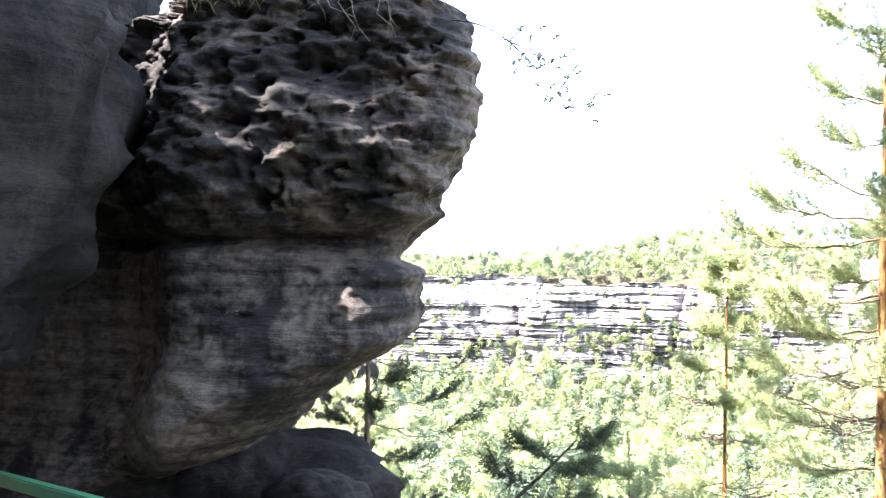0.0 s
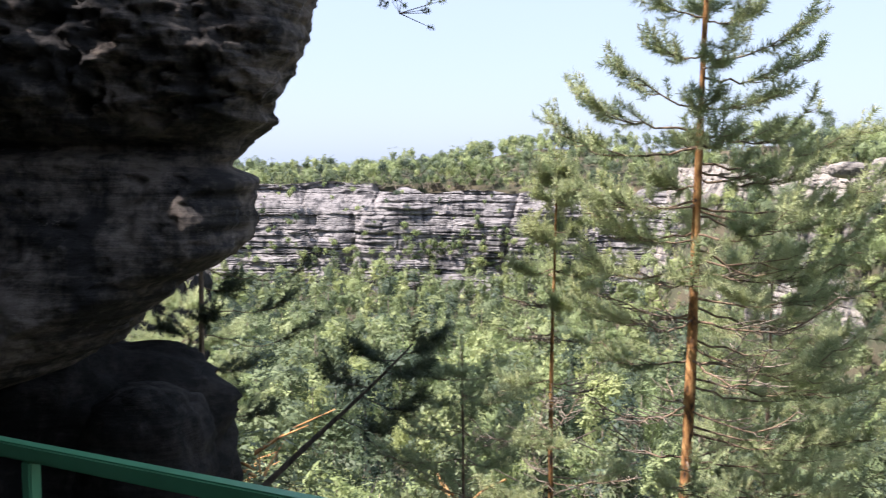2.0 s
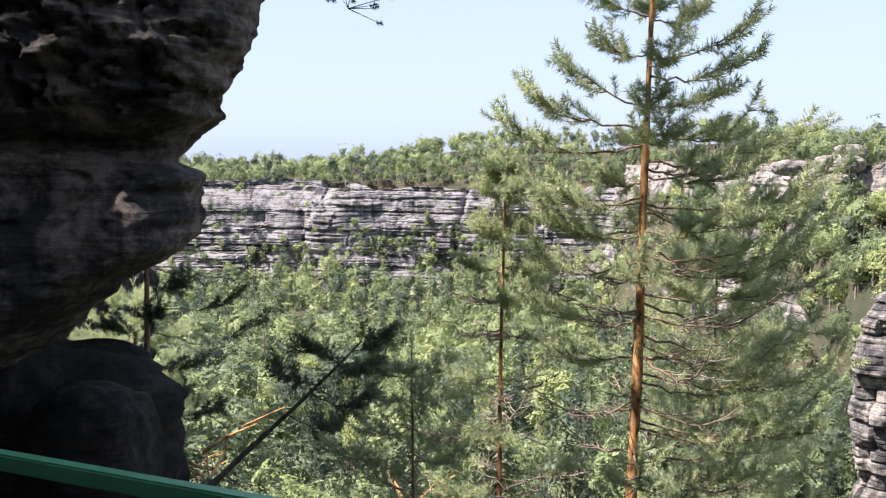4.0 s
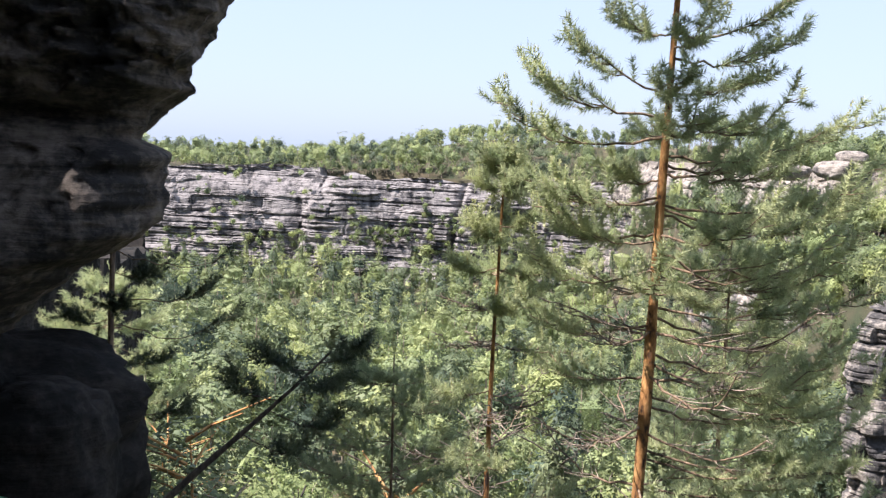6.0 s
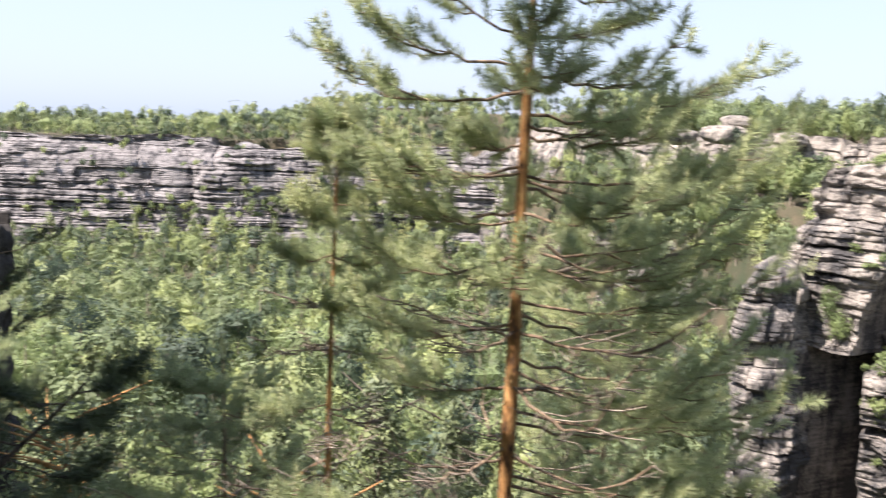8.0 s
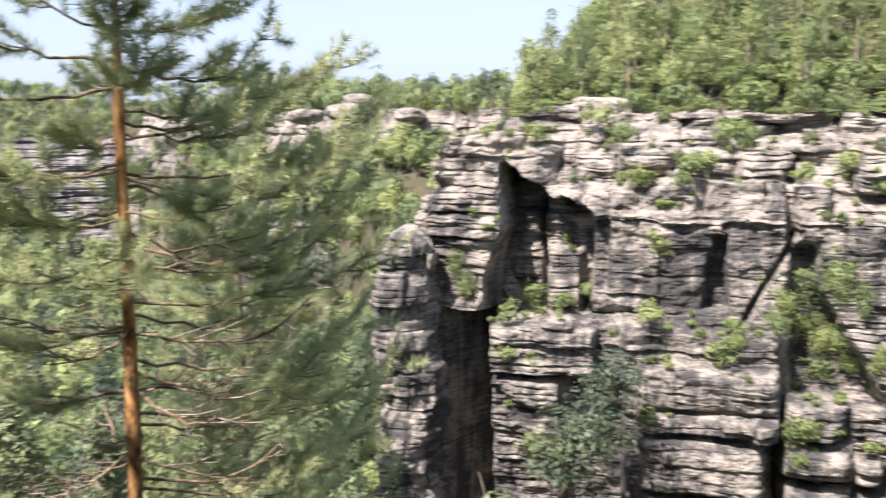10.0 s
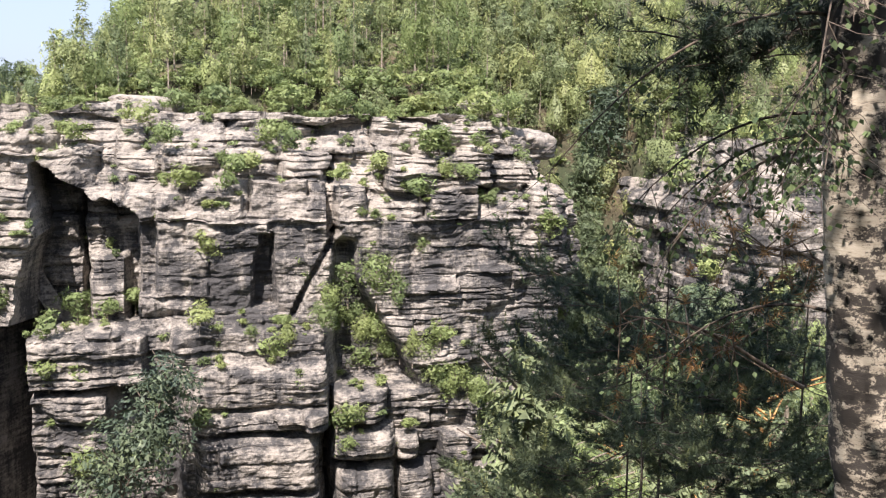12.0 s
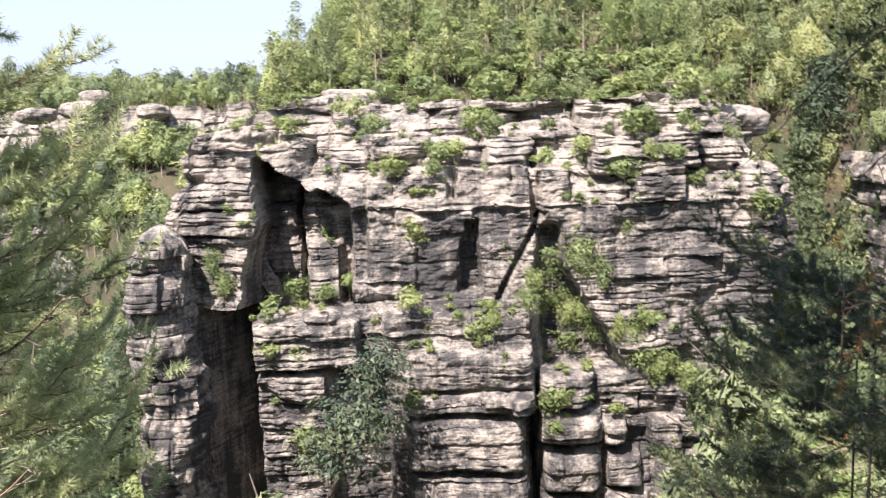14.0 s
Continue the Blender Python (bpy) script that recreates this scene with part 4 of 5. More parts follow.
def grown_tree(name, kind, leaf, bark, seed, label, clumps, leaves, size, tone=0.5):
    """One full tree of height 1, to be copied."""
    rg = np.random.default_rng(seed)
    root = tagged(new(name), label, "tree", "trees below the viewpoint")
    t = np.linspace(0, 1, 12)
    v, f = tube(np.stack([0.02 * np.sin(t * 5 + seed), 0.02 * np.cos(t * 4), t * 0.9 - 0.05], -1), 0.016 * (1.1 - t), 8)
    child("trunk", mesh_from("trunk", v, f, bark, None, False), root)
    for k in range(14):
        h, a = rg.uniform(0.3, 0.85), rg.uniform(0, 6.28)
        L = rg.uniform(0.12, 0.26)
        v, f = tube([(0, 0, h), (0.5 * L * math.cos(a), 0.5 * L * math.sin(a), h + 0.35 * L), (L * math.cos(a), L * math.sin(a), h + 0.6 * L)], [0.006, 0.004, 0.002], 5)
        child("limb", mesh_from("limb", v, f, bark, None, False), root)
    c = crown_cloud(rg, clumps, leaves, size, kind)
    W = c.reshape(-1, 3)
    child("crown", mesh_from("crown", W, np.arange(len(W)).reshape(-1, 3), leaf, np.repeat(np.clip(rg.normal(tone, 0.1, clumps), 0, 1), leaves * 3)), root)
    return root


near = (dist < 62)
protos = [("leaf", grown_tree("broadleaf_tree", "leaf", LEAF, BARK_GREY, 81, "leafy green broadleaf tree on the steep slope", 60, 100, 0.0082)),
          ("leaf", grown_tree("broadleaf_tree", "leaf", PALE, BARK_GREY, 82, "yellow-green young beech on the steep slope", 60, 100, 0.0082)),
          ("leaf", grown_tree("birch_tree", "leaf", PALE, BIRCH, 83, "light green birch on the steep slope", 60, 60, 0.009)),
          ("pine", grown_tree("pine_tree", "pine", NEEDLE, BARK_PINE, 84, "open-crowned pine on the steep slope", 60, 60, 0.011)),
          ("spruce", grown_tree("spruce_tree", "spruce", NEEDLE, BARK_DARK, 85, "dark green spruce on the steep slope", 90, 46, 0.011))]
first = {}
for (x, y, z), kd, h in zip(valley[near], kinds[near], hts[near]):
    k = int(rng.choice([i for i, p in enumerate(protos) if p[0] == kd]))
    m = Matrix.LocRotScale((x, y, z), Euler((0, 0, rng.uniform(0, 6.28))), (h * rng.uniform(0.9, 1.15), h * rng.uniform(0.9, 1.15), h))
    first[k] = m if k not in first else first[k]
    if first[k] is not m:
        copy_thing(protos[k][1], m)
for k, p in enumerate(protos):
    p[1].matrix_basis = first.get(k, Matrix.LocRotScale((-14, 40, float(land(-14, 40))), None, (6, 6, 6)))
copy_thing(protos[2][1], Matrix.LocRotScale((-5.75, 5.3, 2.6), Euler((0, 0, 1.0)), (3.0, 3.0, 3.4)))  # an unseen young birch on the rock shoulder, added to dapple the overhang's sun
plateau = thin(scatter(rng, 9000, -330, 230, 170, 620, lambda x, y: in_sight(x, y) & (rim_off(x, y) > 18) & (y < rim_y(x) + 125) & ~(on_tower(x, y) & (tower_ab(x, y)[1] < 190))), 4.5)
kinds = rng.choice(["leaf", "pine"], len(plateau), p=[0.4, 0.6])
hts = np.where(rng.random(len(plateau)) < 0.15, 1.3, 1.0) * rng.uniform(7, 11.5, len(plateau))
for kd, mat in (("leaf", LEAF_SPRAY), ("pine", NEEDLE_SPRAY)):
    sel = kinds == kd
    wood("plateau_wood", plateau[sel], kinds[sel], hts[sel], 14, 15, 0.030, mat, BARK_GREY, 6, "mixed wood along the far plateau rim")

back = thin(scatter(rng, 4000, 120, 560, 130, 600, lambda x, y: in_sight(x, y) & (rim_off(x, y) > 18) & (tower_ab(x, y)[0] < -12) & (np.hypot(x, y) < 640)), 8.0)
wood("distant_wood", back, rng.choice(["leaf", "pine"], len(back)), rng.uniform(4, 8.5, len(back)), 10, 11, 0.048, HILL_NEEDLE, BARK_GREY, 37, "mixed wood on the far plateau behind the cliffs")
edge = scatter(rng, 14000, -200, 152, 100, 470, lambda x, y: in_sight(x, y) & (rim_off(x, y) > 11) & (rim_off(x, y) < 32) & ~on_tower(x, y))
edge[:, 2] = np.maximum(edge[:, 2], np.where(edge[:, 0] < 76, -9.2, np.where(edge[:, 0] < 84, -5.0, -1.2)))
edge = thin(edge, 3.6)
hts = rng.uniform(2.5, 6.5, len(edge)) * np.where(edge[:, 0] > 80, 1.7, 1.0)
for kd, mat in (("leaf", LEAF_SPRAY), ("pine", NEEDLE_SPRAY)):
    sel = slice(0 if kd == "leaf" else 1, None, 2)
    wood("rim_wood", edge[sel], [kd] * len(edge[sel]), hts[sel], 12, 13, 0.045, mat, BARK_GREY, 36, "small trees along the top of the cliffs", tone=0.34)

hill = thin(scatter(rng, 12000, 20, 330, 20, 330, lambda x, y: (tower_ab(x, y)[0] > -32) & (tower_ab(x, y)[1] > 122) & (tower_ab(x, y)[1] < 176) & (tower_ab(x, y)[0] < 120) & (land(x, y) > -8)), 4.0)
kinds = rng.choice(["leaf", "pine", "spruce"], len(hill), p=[0.18, 0.36, 0.46])
hts = np.where(rng.random(len(hill)) < 0.35, rng.uniform(2, 5, len(hill)), rng.uniform(8, 15, len(hill)))
for kd, mat in (("leaf", PALE_SPRAY), ("conifer", HILL_NEEDLE)):
    sel = (kinds == "leaf") if kd == "leaf" else (kinds != "leaf")
    wood("hilltop_wood", hill[sel], kinds[sel], hts[sel], 32, 32, 0.0165, mat, BARK_GREY, 7, "pines and birches on the hill above the rock tower", 0.75)

for a, b, h in ((1, 128, 13), (9, 131, 12), (-11, 127, 8), (26, 129, 9)):
    x, y = ab(a, b)
    copy_thing(protos[2][1], Matrix.Identity(4)).matrix_basis = Matrix.LocRotScale((x, y, float(land(x, y)) - 0.2), Euler((0.06, 0.04, a)), (0.7 * h, 0.7 * h, h))

# trees in the chasm beside the tower and shrubs on its ledges
from mathutils.bvhtree import BVHTree


def ledges(ob, n, a0, a1, b0, b1, seed, flat=0.5):
    """Spots on the level parts of a rock, found from above."""
    me = ob.data
    co = np.empty(len(me.vertices) * 3)
    me.vertices.foreach_get("co", co)
    fi = np.empty(len(me.loops), np.int32)
    me.loops.foreach_get("vertex_index", fi)
    tree = BVHTree.FromPolygons(co.reshape(-1, 3).tolist(), fi.reshape(-1, 4).tolist())
    rg = np.random.default_rng(seed)
    spots = []
    for _ in range(n):
        x, y = ab(rg.uniform(a0, a1), rg.uniform(b0, b1))
        z = 14.0
        for _ in range(4):
            at, nor, _i, _d = tree.ray_cast((x, y, z), (0, 0, -1))
            if at is None:
                break
            if abs(nor.z) > flat:
                spots.append((x, y, at.z - 0.15))
            z = at.z - 1.0
    return np.array(spots)


shrubs = ledges(tower, 900, -26, 41, 100, 136, 15)
shrubs = shrubs[np.random.default_rng(4).permutation(len(shrubs))[:560]]
rg = np.random.default_rng(16)
sh = np.where(rg.random(len(shrubs)) < 0.15, rg.uniform(2.5, 5, len(shrubs)), rg.uniform(0.5, 1.8, len(shrubs)))
wood("ledge_shrubs", shrubs, ["leaf"] * len(shrubs), sh, 9, 18, 0.06, PALE_SPRAY, BARK_GREY, 17, "scrubby bushes rooted in ledges of the rock tower", 1.5)

side = ledges(right_cliff, 260, 60, 100, 92, 130, 35, 0.4)
wood("ledge_shrubs", side, ["leaf", "pine"] * (len(side) // 2) + ["leaf"] * (len(side) % 2), rg.uniform(1.0, 5.5, len(side)), 10, 18, 0.05, LEAF_SPRAY, BARK_GREY, 27, "bushes and young pines on the buttress beyond the chasm", 1.2)
ua, ub = rg.uniform(-30, 75, 2500), np.where(rg.random(2500) < 0.6, rg.uniform(121, 138, 2500), rg.uniform(130, 172, 2500))
under = np.array([(*ab(a, b), float(land(*ab(a, b))) - 0.2) for a, b in zip(ua, ub)])
under = under[(under[:, 2] > -10) & ((ub > 128) | (np.abs(ua) < 40))]
wood("hill_undergrowth", under, ["leaf"] * len(under), rg.uniform(1.2, 3.6, len(under)), 8, 13, 0.062, PALE_SPRAY, BARK_GREY, 23, "birch and beech undergrowth on the hill", 1.5)
gully = np.array([(*ab(a, b), float(land(*ab(a, b))) - 0.3) for a, b in zip(rg.uniform(37, 68, 330), rg.uniform(119, 190, 330))])
wood("gully_trees", gully, ["spruce", "pine", "leaf"] * 110, rg.uniform(5, 12, 330), 22, 32, 0.019, HILL_NEEDLE, BARK_GREY, 28, "conifers filling the gully beside the tower", 1.0, tone=0.32)
slope_ab = [(rg.uniform(-52, -35.5), rg.uniform(96, 200)) for _ in range(130)] + [(rg.uniform(-46, -22), rg.uniform(136, 235)) for _ in range(150)]
slope_ab += [tuple(float(v) for v in tower_ab(x, y)) for x, y in zip(rg.uniform(80, 128, 1000), rg.uniform(150, 330, 1000)) if -75 < y - float(rim_y(x)) < -3]
slope = np.array([(*ab(a, b), float(land(*ab(a, b))) - 0.3) for a, b in slope_ab])
for nm, kd, mat in (("slope_trees", "leaf", LEAF_SPRAY), ("slope_pines", "pine", NEEDLE_SPRAY)):
    sel = slope[0 if kd == "leaf" else 1::2]
    wood(nm, sel, [kd] * len(sel), rg.uniform(5, 12, len(sel)), 18, 20, 0.036, mat, BARK_GREY, 29, "green trees on the steep ground beside the tower", 1.0)
side_a, side_b = rg.uniform(27, 46, 46), rg.uniform(78, 104, 46)
flank = np.array([(*ab(a, b), float(land(*ab(a, b))) - 0.3) for a, b in zip(side_a, side_b)])
# low tone puts some of the chasm's shade into these crowns
wood("flank_trees", flank, ["leaf", "pine"] * 23, rg.uniform(6, 12, 46), 34, 64, 0.014, LEAF_SPRAY, BARK_GREY, 24, "green trees crowding the foot of the tower", tone=0.28)
DEEP = [ab(a, b) for a, b in zip(rg.uniform(43, 59, 84), rg.uniform(92, 150, 84))]
chasm = np.array([(x, y, float(land(x, y)) - 0.3) for x, y in DEEP])
# the chasm's shade is put into the crowns by a low tone
wood("chasm_trees", chasm, ["spruce", "pine", "spruce"] * 28, rg.uniform(9, 17, 84), 44, 60, 0.0155, NEEDLE_SPRAY, BARK_DARK, 18, "tall spruces tinted dark as in shade, crowding the chasm beside the tower", tone=0.18)
far_spots = np.array([(x, float(rim_y(x)) - rg.uniform(1, 9), z) for x, z in zip(rg.uniform(-180, 60, 1500), rg.uniform(-46, -9, 1500))])
far_spots = far_spots[(far_spots[:, 2] < -31 + 16 * fbm(far_spots[:, 0] / 25, far_spots[:, 2] / 15, 0, 3, 6)) | (rg.random(1500) < 0.10)]
wood("cliff_shrubs", far_spots, ["leaf"] * len(far_spots), rg.uniform(1.5, 5.5, len(far_spots)), 10, 13, 0.05, LEAF_SPRAY, BARK_GREY, 19, "bushes clinging to the far cliff", 1.2)
me = tower.data
co = np.empty(len(me.vertices) * 3)
me.vertices.foreach_get("co", co)
fi = np.empty(len(me.loops), np.int32)
me.loops.foreach_get("vertex_index", fi)
rock = BVHTree.FromPolygons(co.reshape(-1, 3).tolist(), fi.reshape(-1, 4).tolist())
rg = np.random.default_rng(71)
RAMP = [(a, -24.5 - 0.62 * (a - 9) + rg.uniform(-1.5, 2.2), rg.uniform(3.2, 6.5)) for a in np.linspace(9, 31, 26)] + [(12.5, -22.5, 7), (15.5, -22, 7.5), (18, -23.5, 6)]
RAMP += [(5, -26.5, 4), (-27.5, -21, 6), (-26.2, -23, 5), (1, -25.5, 2.5), (24, -8, 3.5), (21, -16.5, 3), (30, -11, 3)]
for a, z, h in RAMP:
    at = rock.ray_cast((*ab(a, 80), z), (*AHEAD, 0))[0]
    x, y = at.x + 0.1 * AHEAD[0], at.y + 0.1 * AHEAD[1]
    wood("ledge_tree", np.array([(x, y, z - 0.08 * h)]), ["leaf"], [h], 36, 50, 0.021, PALE_SPRAY, BARK_GREY, 600 + int(7 * a - z), "light green birch growing from a ledge of the tower", 0.95, "ledge birches")


# stands in the sun here; its backlit darkness is put into the needle tone
shady = grown_tree("pine_tree", "pine", NEEDLE, BARK_DARK, 88, "leaning pine tinted dark as if backlit, before the foot of the rock tower", 60, 120, 0.009, 0.12)
shady.matrix_basis = Matrix.LocRotScale((*ab(-16.0, 99.0), -47.0), Matrix.Rotation(radians(24), 3, (*AHEAD, 0)), (19, 19, 25))

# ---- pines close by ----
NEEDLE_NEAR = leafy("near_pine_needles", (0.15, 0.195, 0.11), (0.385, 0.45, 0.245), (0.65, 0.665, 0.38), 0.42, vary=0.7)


def shoot_cloud(rng, n, length, needle, width):
    """Needles of one shoot along +z: (n, 3 corners, 3)."""
    t = rng.uniform(0, 1, n)
    a = rng.uniform(0, 2 * math.pi, n)
    lean = rng.uniform(0.85, 1.5, n) * (1 - 0.35 * t ** 3)
    d = np.stack([np.cos(a) * np.sin(lean), np.sin(a) * np.sin(lean), np.cos(lean)], -1)
    s = np.cross(d, rng.normal(size=(n, 3)))
    s /= np.linalg.norm(s, axis=1)[:, None]
    p = np.stack([0 * t, 0 * t, t * length], -1)
    ln = needle * rng.uniform(0.7, 1.15, (n, 1))
    return np.stack([p - s * width / 2, p + s * width / 2, p + d * ln], 1)


def aim(v):
    """Turns +z onto v."""
    v = v / (np.linalg.norm(v) + 1e-9)
    r = np.cross((0.3, 0.9, 0.1), v)
    r /= np.linalg.norm(r) + 1e-9
    return np.stack([r, np.cross(v, r), v], 1)


def pine_tree(name, base, top, r0, whorls, label, seed, dense=1.0, bark=BARK_PINE, needle=0.05, tint0=0.45, candle=0.5, clump=1.0, leaf=NEEDLE_NEAR, arms=(), shoot=0.14, bare_below=-99.0):
    """A young pine: a trunk, limbs that turn up at their ends, and brush-like shoots with pale candles.
    whorls: (height, length of limbs, how many); arms: single limbs (height, length, bearing, rise, share of it that is bare)."""
    rng = np.random.default_rng(seed)
    root = tagged(new(name), label, "tree", "young pines by the viewpoint")
    base, top = np.array(base, float), np.array(top, float)
    root.location = Vector(base)
    n = 60
    tt = np.linspace(0, 1, n)
    axis = (top - base)[None] * tt[:, None]
    axis[:, 0] += 0.05 * np.sin(tt * 7 + seed) * np.sin(tt * math.pi) + 0.006 * fbm(tt * 30, seed + 0.5, 0, 3, 5)
    rr = r0 * (1 - tt) ** 0.85 + 0.005
    v, f = tube(axis, rr * (1 + 0.07 * rng.normal(size=n)), 14)
    child("trunk", mesh_from("trunk", v, f, bark, None, False), root)
    protos = [shoot_cloud(rng, int(112 * dense), shoot, needle, 0.0046) for _ in range(6)]
    young = shoot_cloud(rng, 40, 0.10, 0.015, 0.008)
    H = top[2] - base[2]
    limbs = [(h, L * rng.uniform(0.6, 1.15), None, rng.uniform(-0.1, 0.22), 0.35) for h, L, c in whorls for _ in range(c)] + [(h, L * 0.9, radians(a), 0.7 * r, b + 0.08) for h, L, a, r, b in arms]
    az = 0.0
    for hz, L, bearing, rise, bare in limbs:
        hz = hz if bearing is not None else hz + rng.normal() * 0.02
        s = (hz - base[2]) / H
        p0 = (top - base) * s
        p0[0] += 0.05 * math.sin(s * 7 + seed) * math.sin(s * math.pi)
        az += 2.4 + rng.normal() * 0.25
        a = az if bearing is None else bearing
        d = np.array([math.cos(a), math.sin(a), 0.0])
        m = 11
        q = np.linspace(0, 1, m)
        line = p0[None] + d[None] * (q * L)[:, None]
        line[:, 2] += L * ((rise - 0.08) * q + 0.16 * q ** 5 - 0.06 * np.sin(q * math.pi))
        line += (rng.normal(size=3) * 0.07 * L)[None] * (np.sin(q * math.pi) * q)[:, None]
        line[1:] += rng.normal(size=(m - 1, 3)) * 0.012 * L
        tubes = [tube(line, r0 * 0.082 * min(1.0, 0.35 + L) * (1 - q * 0.8) + 0.0022, 6)]
        twigs, shoots, tips = [], [], [(line[-1], line[-1] - line[-2], 1.0)]
        dead = hz < bare_below and bearing is None and rng.random() < 0.65
        for i in range(2, m):
            if q[i] < bare and not dead:
                continue
            for side in (-1, 1):
                if rng.random() < (0.35 if dead else 0.15):
                    continue
                sub = min(L, 0.9) * rng.uniform(0.2, 0.4) * (1.2 - 0.75 * q[i])
                w = d + side * np.array([-d[1], d[0], 0]) * rng.uniform(0.5, 1.2) + np.array([0, 0, rng.uniform(-0.25, 0.3)])
                w /= np.linalg.norm(w)
                e = line[i] + w * sub + np.array([0, 0, 0.18 * sub])
                mid = (line[i] + e) / 2 + rng.normal(size=3) * 0.04 * sub - np.array([0, 0, 0.06 * sub])
                (twigs if dead else tubes).append(tube([line[i], mid, e], [0.0038, 0.0032, 0.002], 4))
                if dead:
                    for _ in range(2):
                        o = mid + (e - mid) * rng.random() + rng.normal(size=3) * 0.3 * sub
                        twigs.append(tube([mid, (mid + o) / 2 + rng.normal(size=3) * 0.02, o], [0.0025, 0.002, 0.0012], 3))
                    continue
                steps = max(1, int(round(sub / (shoot * 0.75))))
                for k in range(steps):
                    at = e - (e - mid) * (k / steps) * 1.1
                    shoots.append((at - (e - mid) * 0.15, e - mid + np.array([0, 0, 0.2 * sub]) + rng.normal(size=3) * 0.12 * sub, rng.uniform(0.8, 1.15) * clump))
                tips.append((e + (e - mid) / np.linalg.norm(e - mid) * shoot * 0.6, e - mid, 0.8))
        if not dead:
            for i in range(4, m):
                if q[i] > bare:
                    shoots.append((line[i - 1], line[i] - line[i - 1] + rng.normal(size=3) * 0.02, rng.uniform(0.85, 1.2) * clump))
            shoots.append((line[-1], line[-1] - line[-3] + np.array([0, 0, 0.12 * L]), 1.2 * clump))
        T, tint = [], []
        for at, sd, sc in shoots:
            c = protos[rng.integers(6)] * sc
            T.append(c @ aim(sd).T + at)
            tint.append(np.full(len(c) * 3, np.clip(tint0 + rng.normal() * 0.13, 0, 0.8)))
        for at, sd, big in tips if not dead else ():
            if rng.random() < candle * (1.0 if big == 1.0 else 0.45):
                sd = sd / np.linalg.norm(sd)
                for k in range(1 if big < 1 else int(rng.integers(1, 4))):
                    up = aim(np.array([0, 0, 1.0]) + 0.25 * sd + 0.12 * rng.normal(size=3))
                    T.append((young * rng.uniform(0.8, 1.5) * big) @ up.T + at + sd * shoot * 0.55 * (big == 1.0) + rng.normal(size=3) * 0.012)
                    tint.append(np.full(len(young) * 3, 0.97))
        V, F, off = [], [], 0
        for v, f in tubes:
            V.append(v)
            F.append(f + off)
            off += len(v)
        br = child("branch", mesh_from("branch", np.concatenate(V), np.concatenate(F), BARK_LIMB if bark is BARK_PINE else bark, None, False), root)
        if twigs:
            TV = np.concatenate([v for v, f in twigs])
            step = np.cumsum([0] + [len(v) for v, f in twigs[:-1]])
            child("dead_spray", mesh_from("dead_spray", TV, np.concatenate([f + o for (v, f), o in zip(twigs, step)]), BARK_GREY, None, False), br, "bare grey dead twigs")["kind"] = "stuff"
        if T:
            W = np.concatenate(T).reshape(-1, 3)
            child("needles", mesh_from("needles", W, np.arange(len(W)).reshape(-1, 3), leaf, np.concatenate(tint)), br)
    W = np.concatenate([(young * rng.uniform(1.0, 1.7)) @ aim(np.array([0, 0, 1.0]) + 0.2 * rng.normal(size=3)).T + (top - base) for _ in range(5)]).reshape(-1, 3)
    child("leading_shoot", mesh_from("leading_shoot", W, np.arange(len(W)).reshape(-1, 3), leaf, np.full(len(W), 0.9)), root)
    return root


# limbs seen singly against the sky, then the fuller whorls below
tall_arms = [(1.55, 0.3, 190, 0.5, 0.3), (1.52, 0.3, 20, 0.5, 0.3), (1.3, 0.36, 175, 0.45, 0.35), (1.28, 0.36, -15, 0.45, 0.35), (1.1, 0.38, 250, 0.4, 0.3),
             (0.90, 0.34, 168, 0.55, 0.35), (0.88, 0.3, 5, 0.12, 0.3), (0.92, 0.3, 80, 0.3, 0.3), (0.64, 0.62, -3, 0.42, 0.45), (0.66, 0.3, 195, 0.2, 0.3), (0.54, 0.68, 6, 0.16, 0.35), (0.6, 0.35, 280, 0.2, 0.3),
             (0.34, 0.52, 172, 0.72, 0.35), (0.36, 0.52, 8, 0.12, 0.2), (0.34, 0.3, 265, 0.15, 0.3), (0.25, 0.76, 184, 0.22, 0.35), (0.12, 0.92, 175, 0.14, 0.4), (0.2, 0.66, -6, 0.20, 0.25), (0.14, 0.4, 90, 0.1, 0.2), (0.16, 0.45, 275, 0.1, 0.2),
             (0.02, 0.98, -12, 0.26, 0.3), (-0.02, 0.75, 20, 0.12, 0.2), (-0.06, 0.7, -35, 0.05, 0.2), (-0.1, 0.35, 130, 0.0, 0.2), (-0.2, 0.74, 178, 0.03, 0.25), (-0.22, 0.66, 205, 0.0, 0.25),
             (-0.24, 1.3, 2, 0.2, 0.3), (-0.26, 1.0, -22, 0.1, 0.25), (-0.3, 0.9, 30, 0.05, 0.25)]
tall_arms += [(h, L, a, r, 0.25) for h, L, a, r in ((-0.5, 1.15, 8, 0.06), (-0.55, 1.0, -18, 0.0), (-0.62, 0.8, 35, 0.0), (-0.8, 1.2, -5, 0.05), (-0.85, 1.05, 18, 0.0), (-1.05, 1.25, 4, 0.0), (-1.1, 0.9, -25, -0.05),
                                                     (-1.3, 1.25, -10, 0.0), (-1.35, 1.0, 22, -0.05), (-1.6, 1.3, 5, 0.02), (-1.65, 1.1, -18, -0.05), (-1.95, 1.3, -2, 0.0), (-2.0, 1.0, 25, 0.0), (-2.3, 1.3, 8, 0.0), (-0.6, 0.7, 190, 0.0), (-0.9, 0.75, 170, 0.0))]
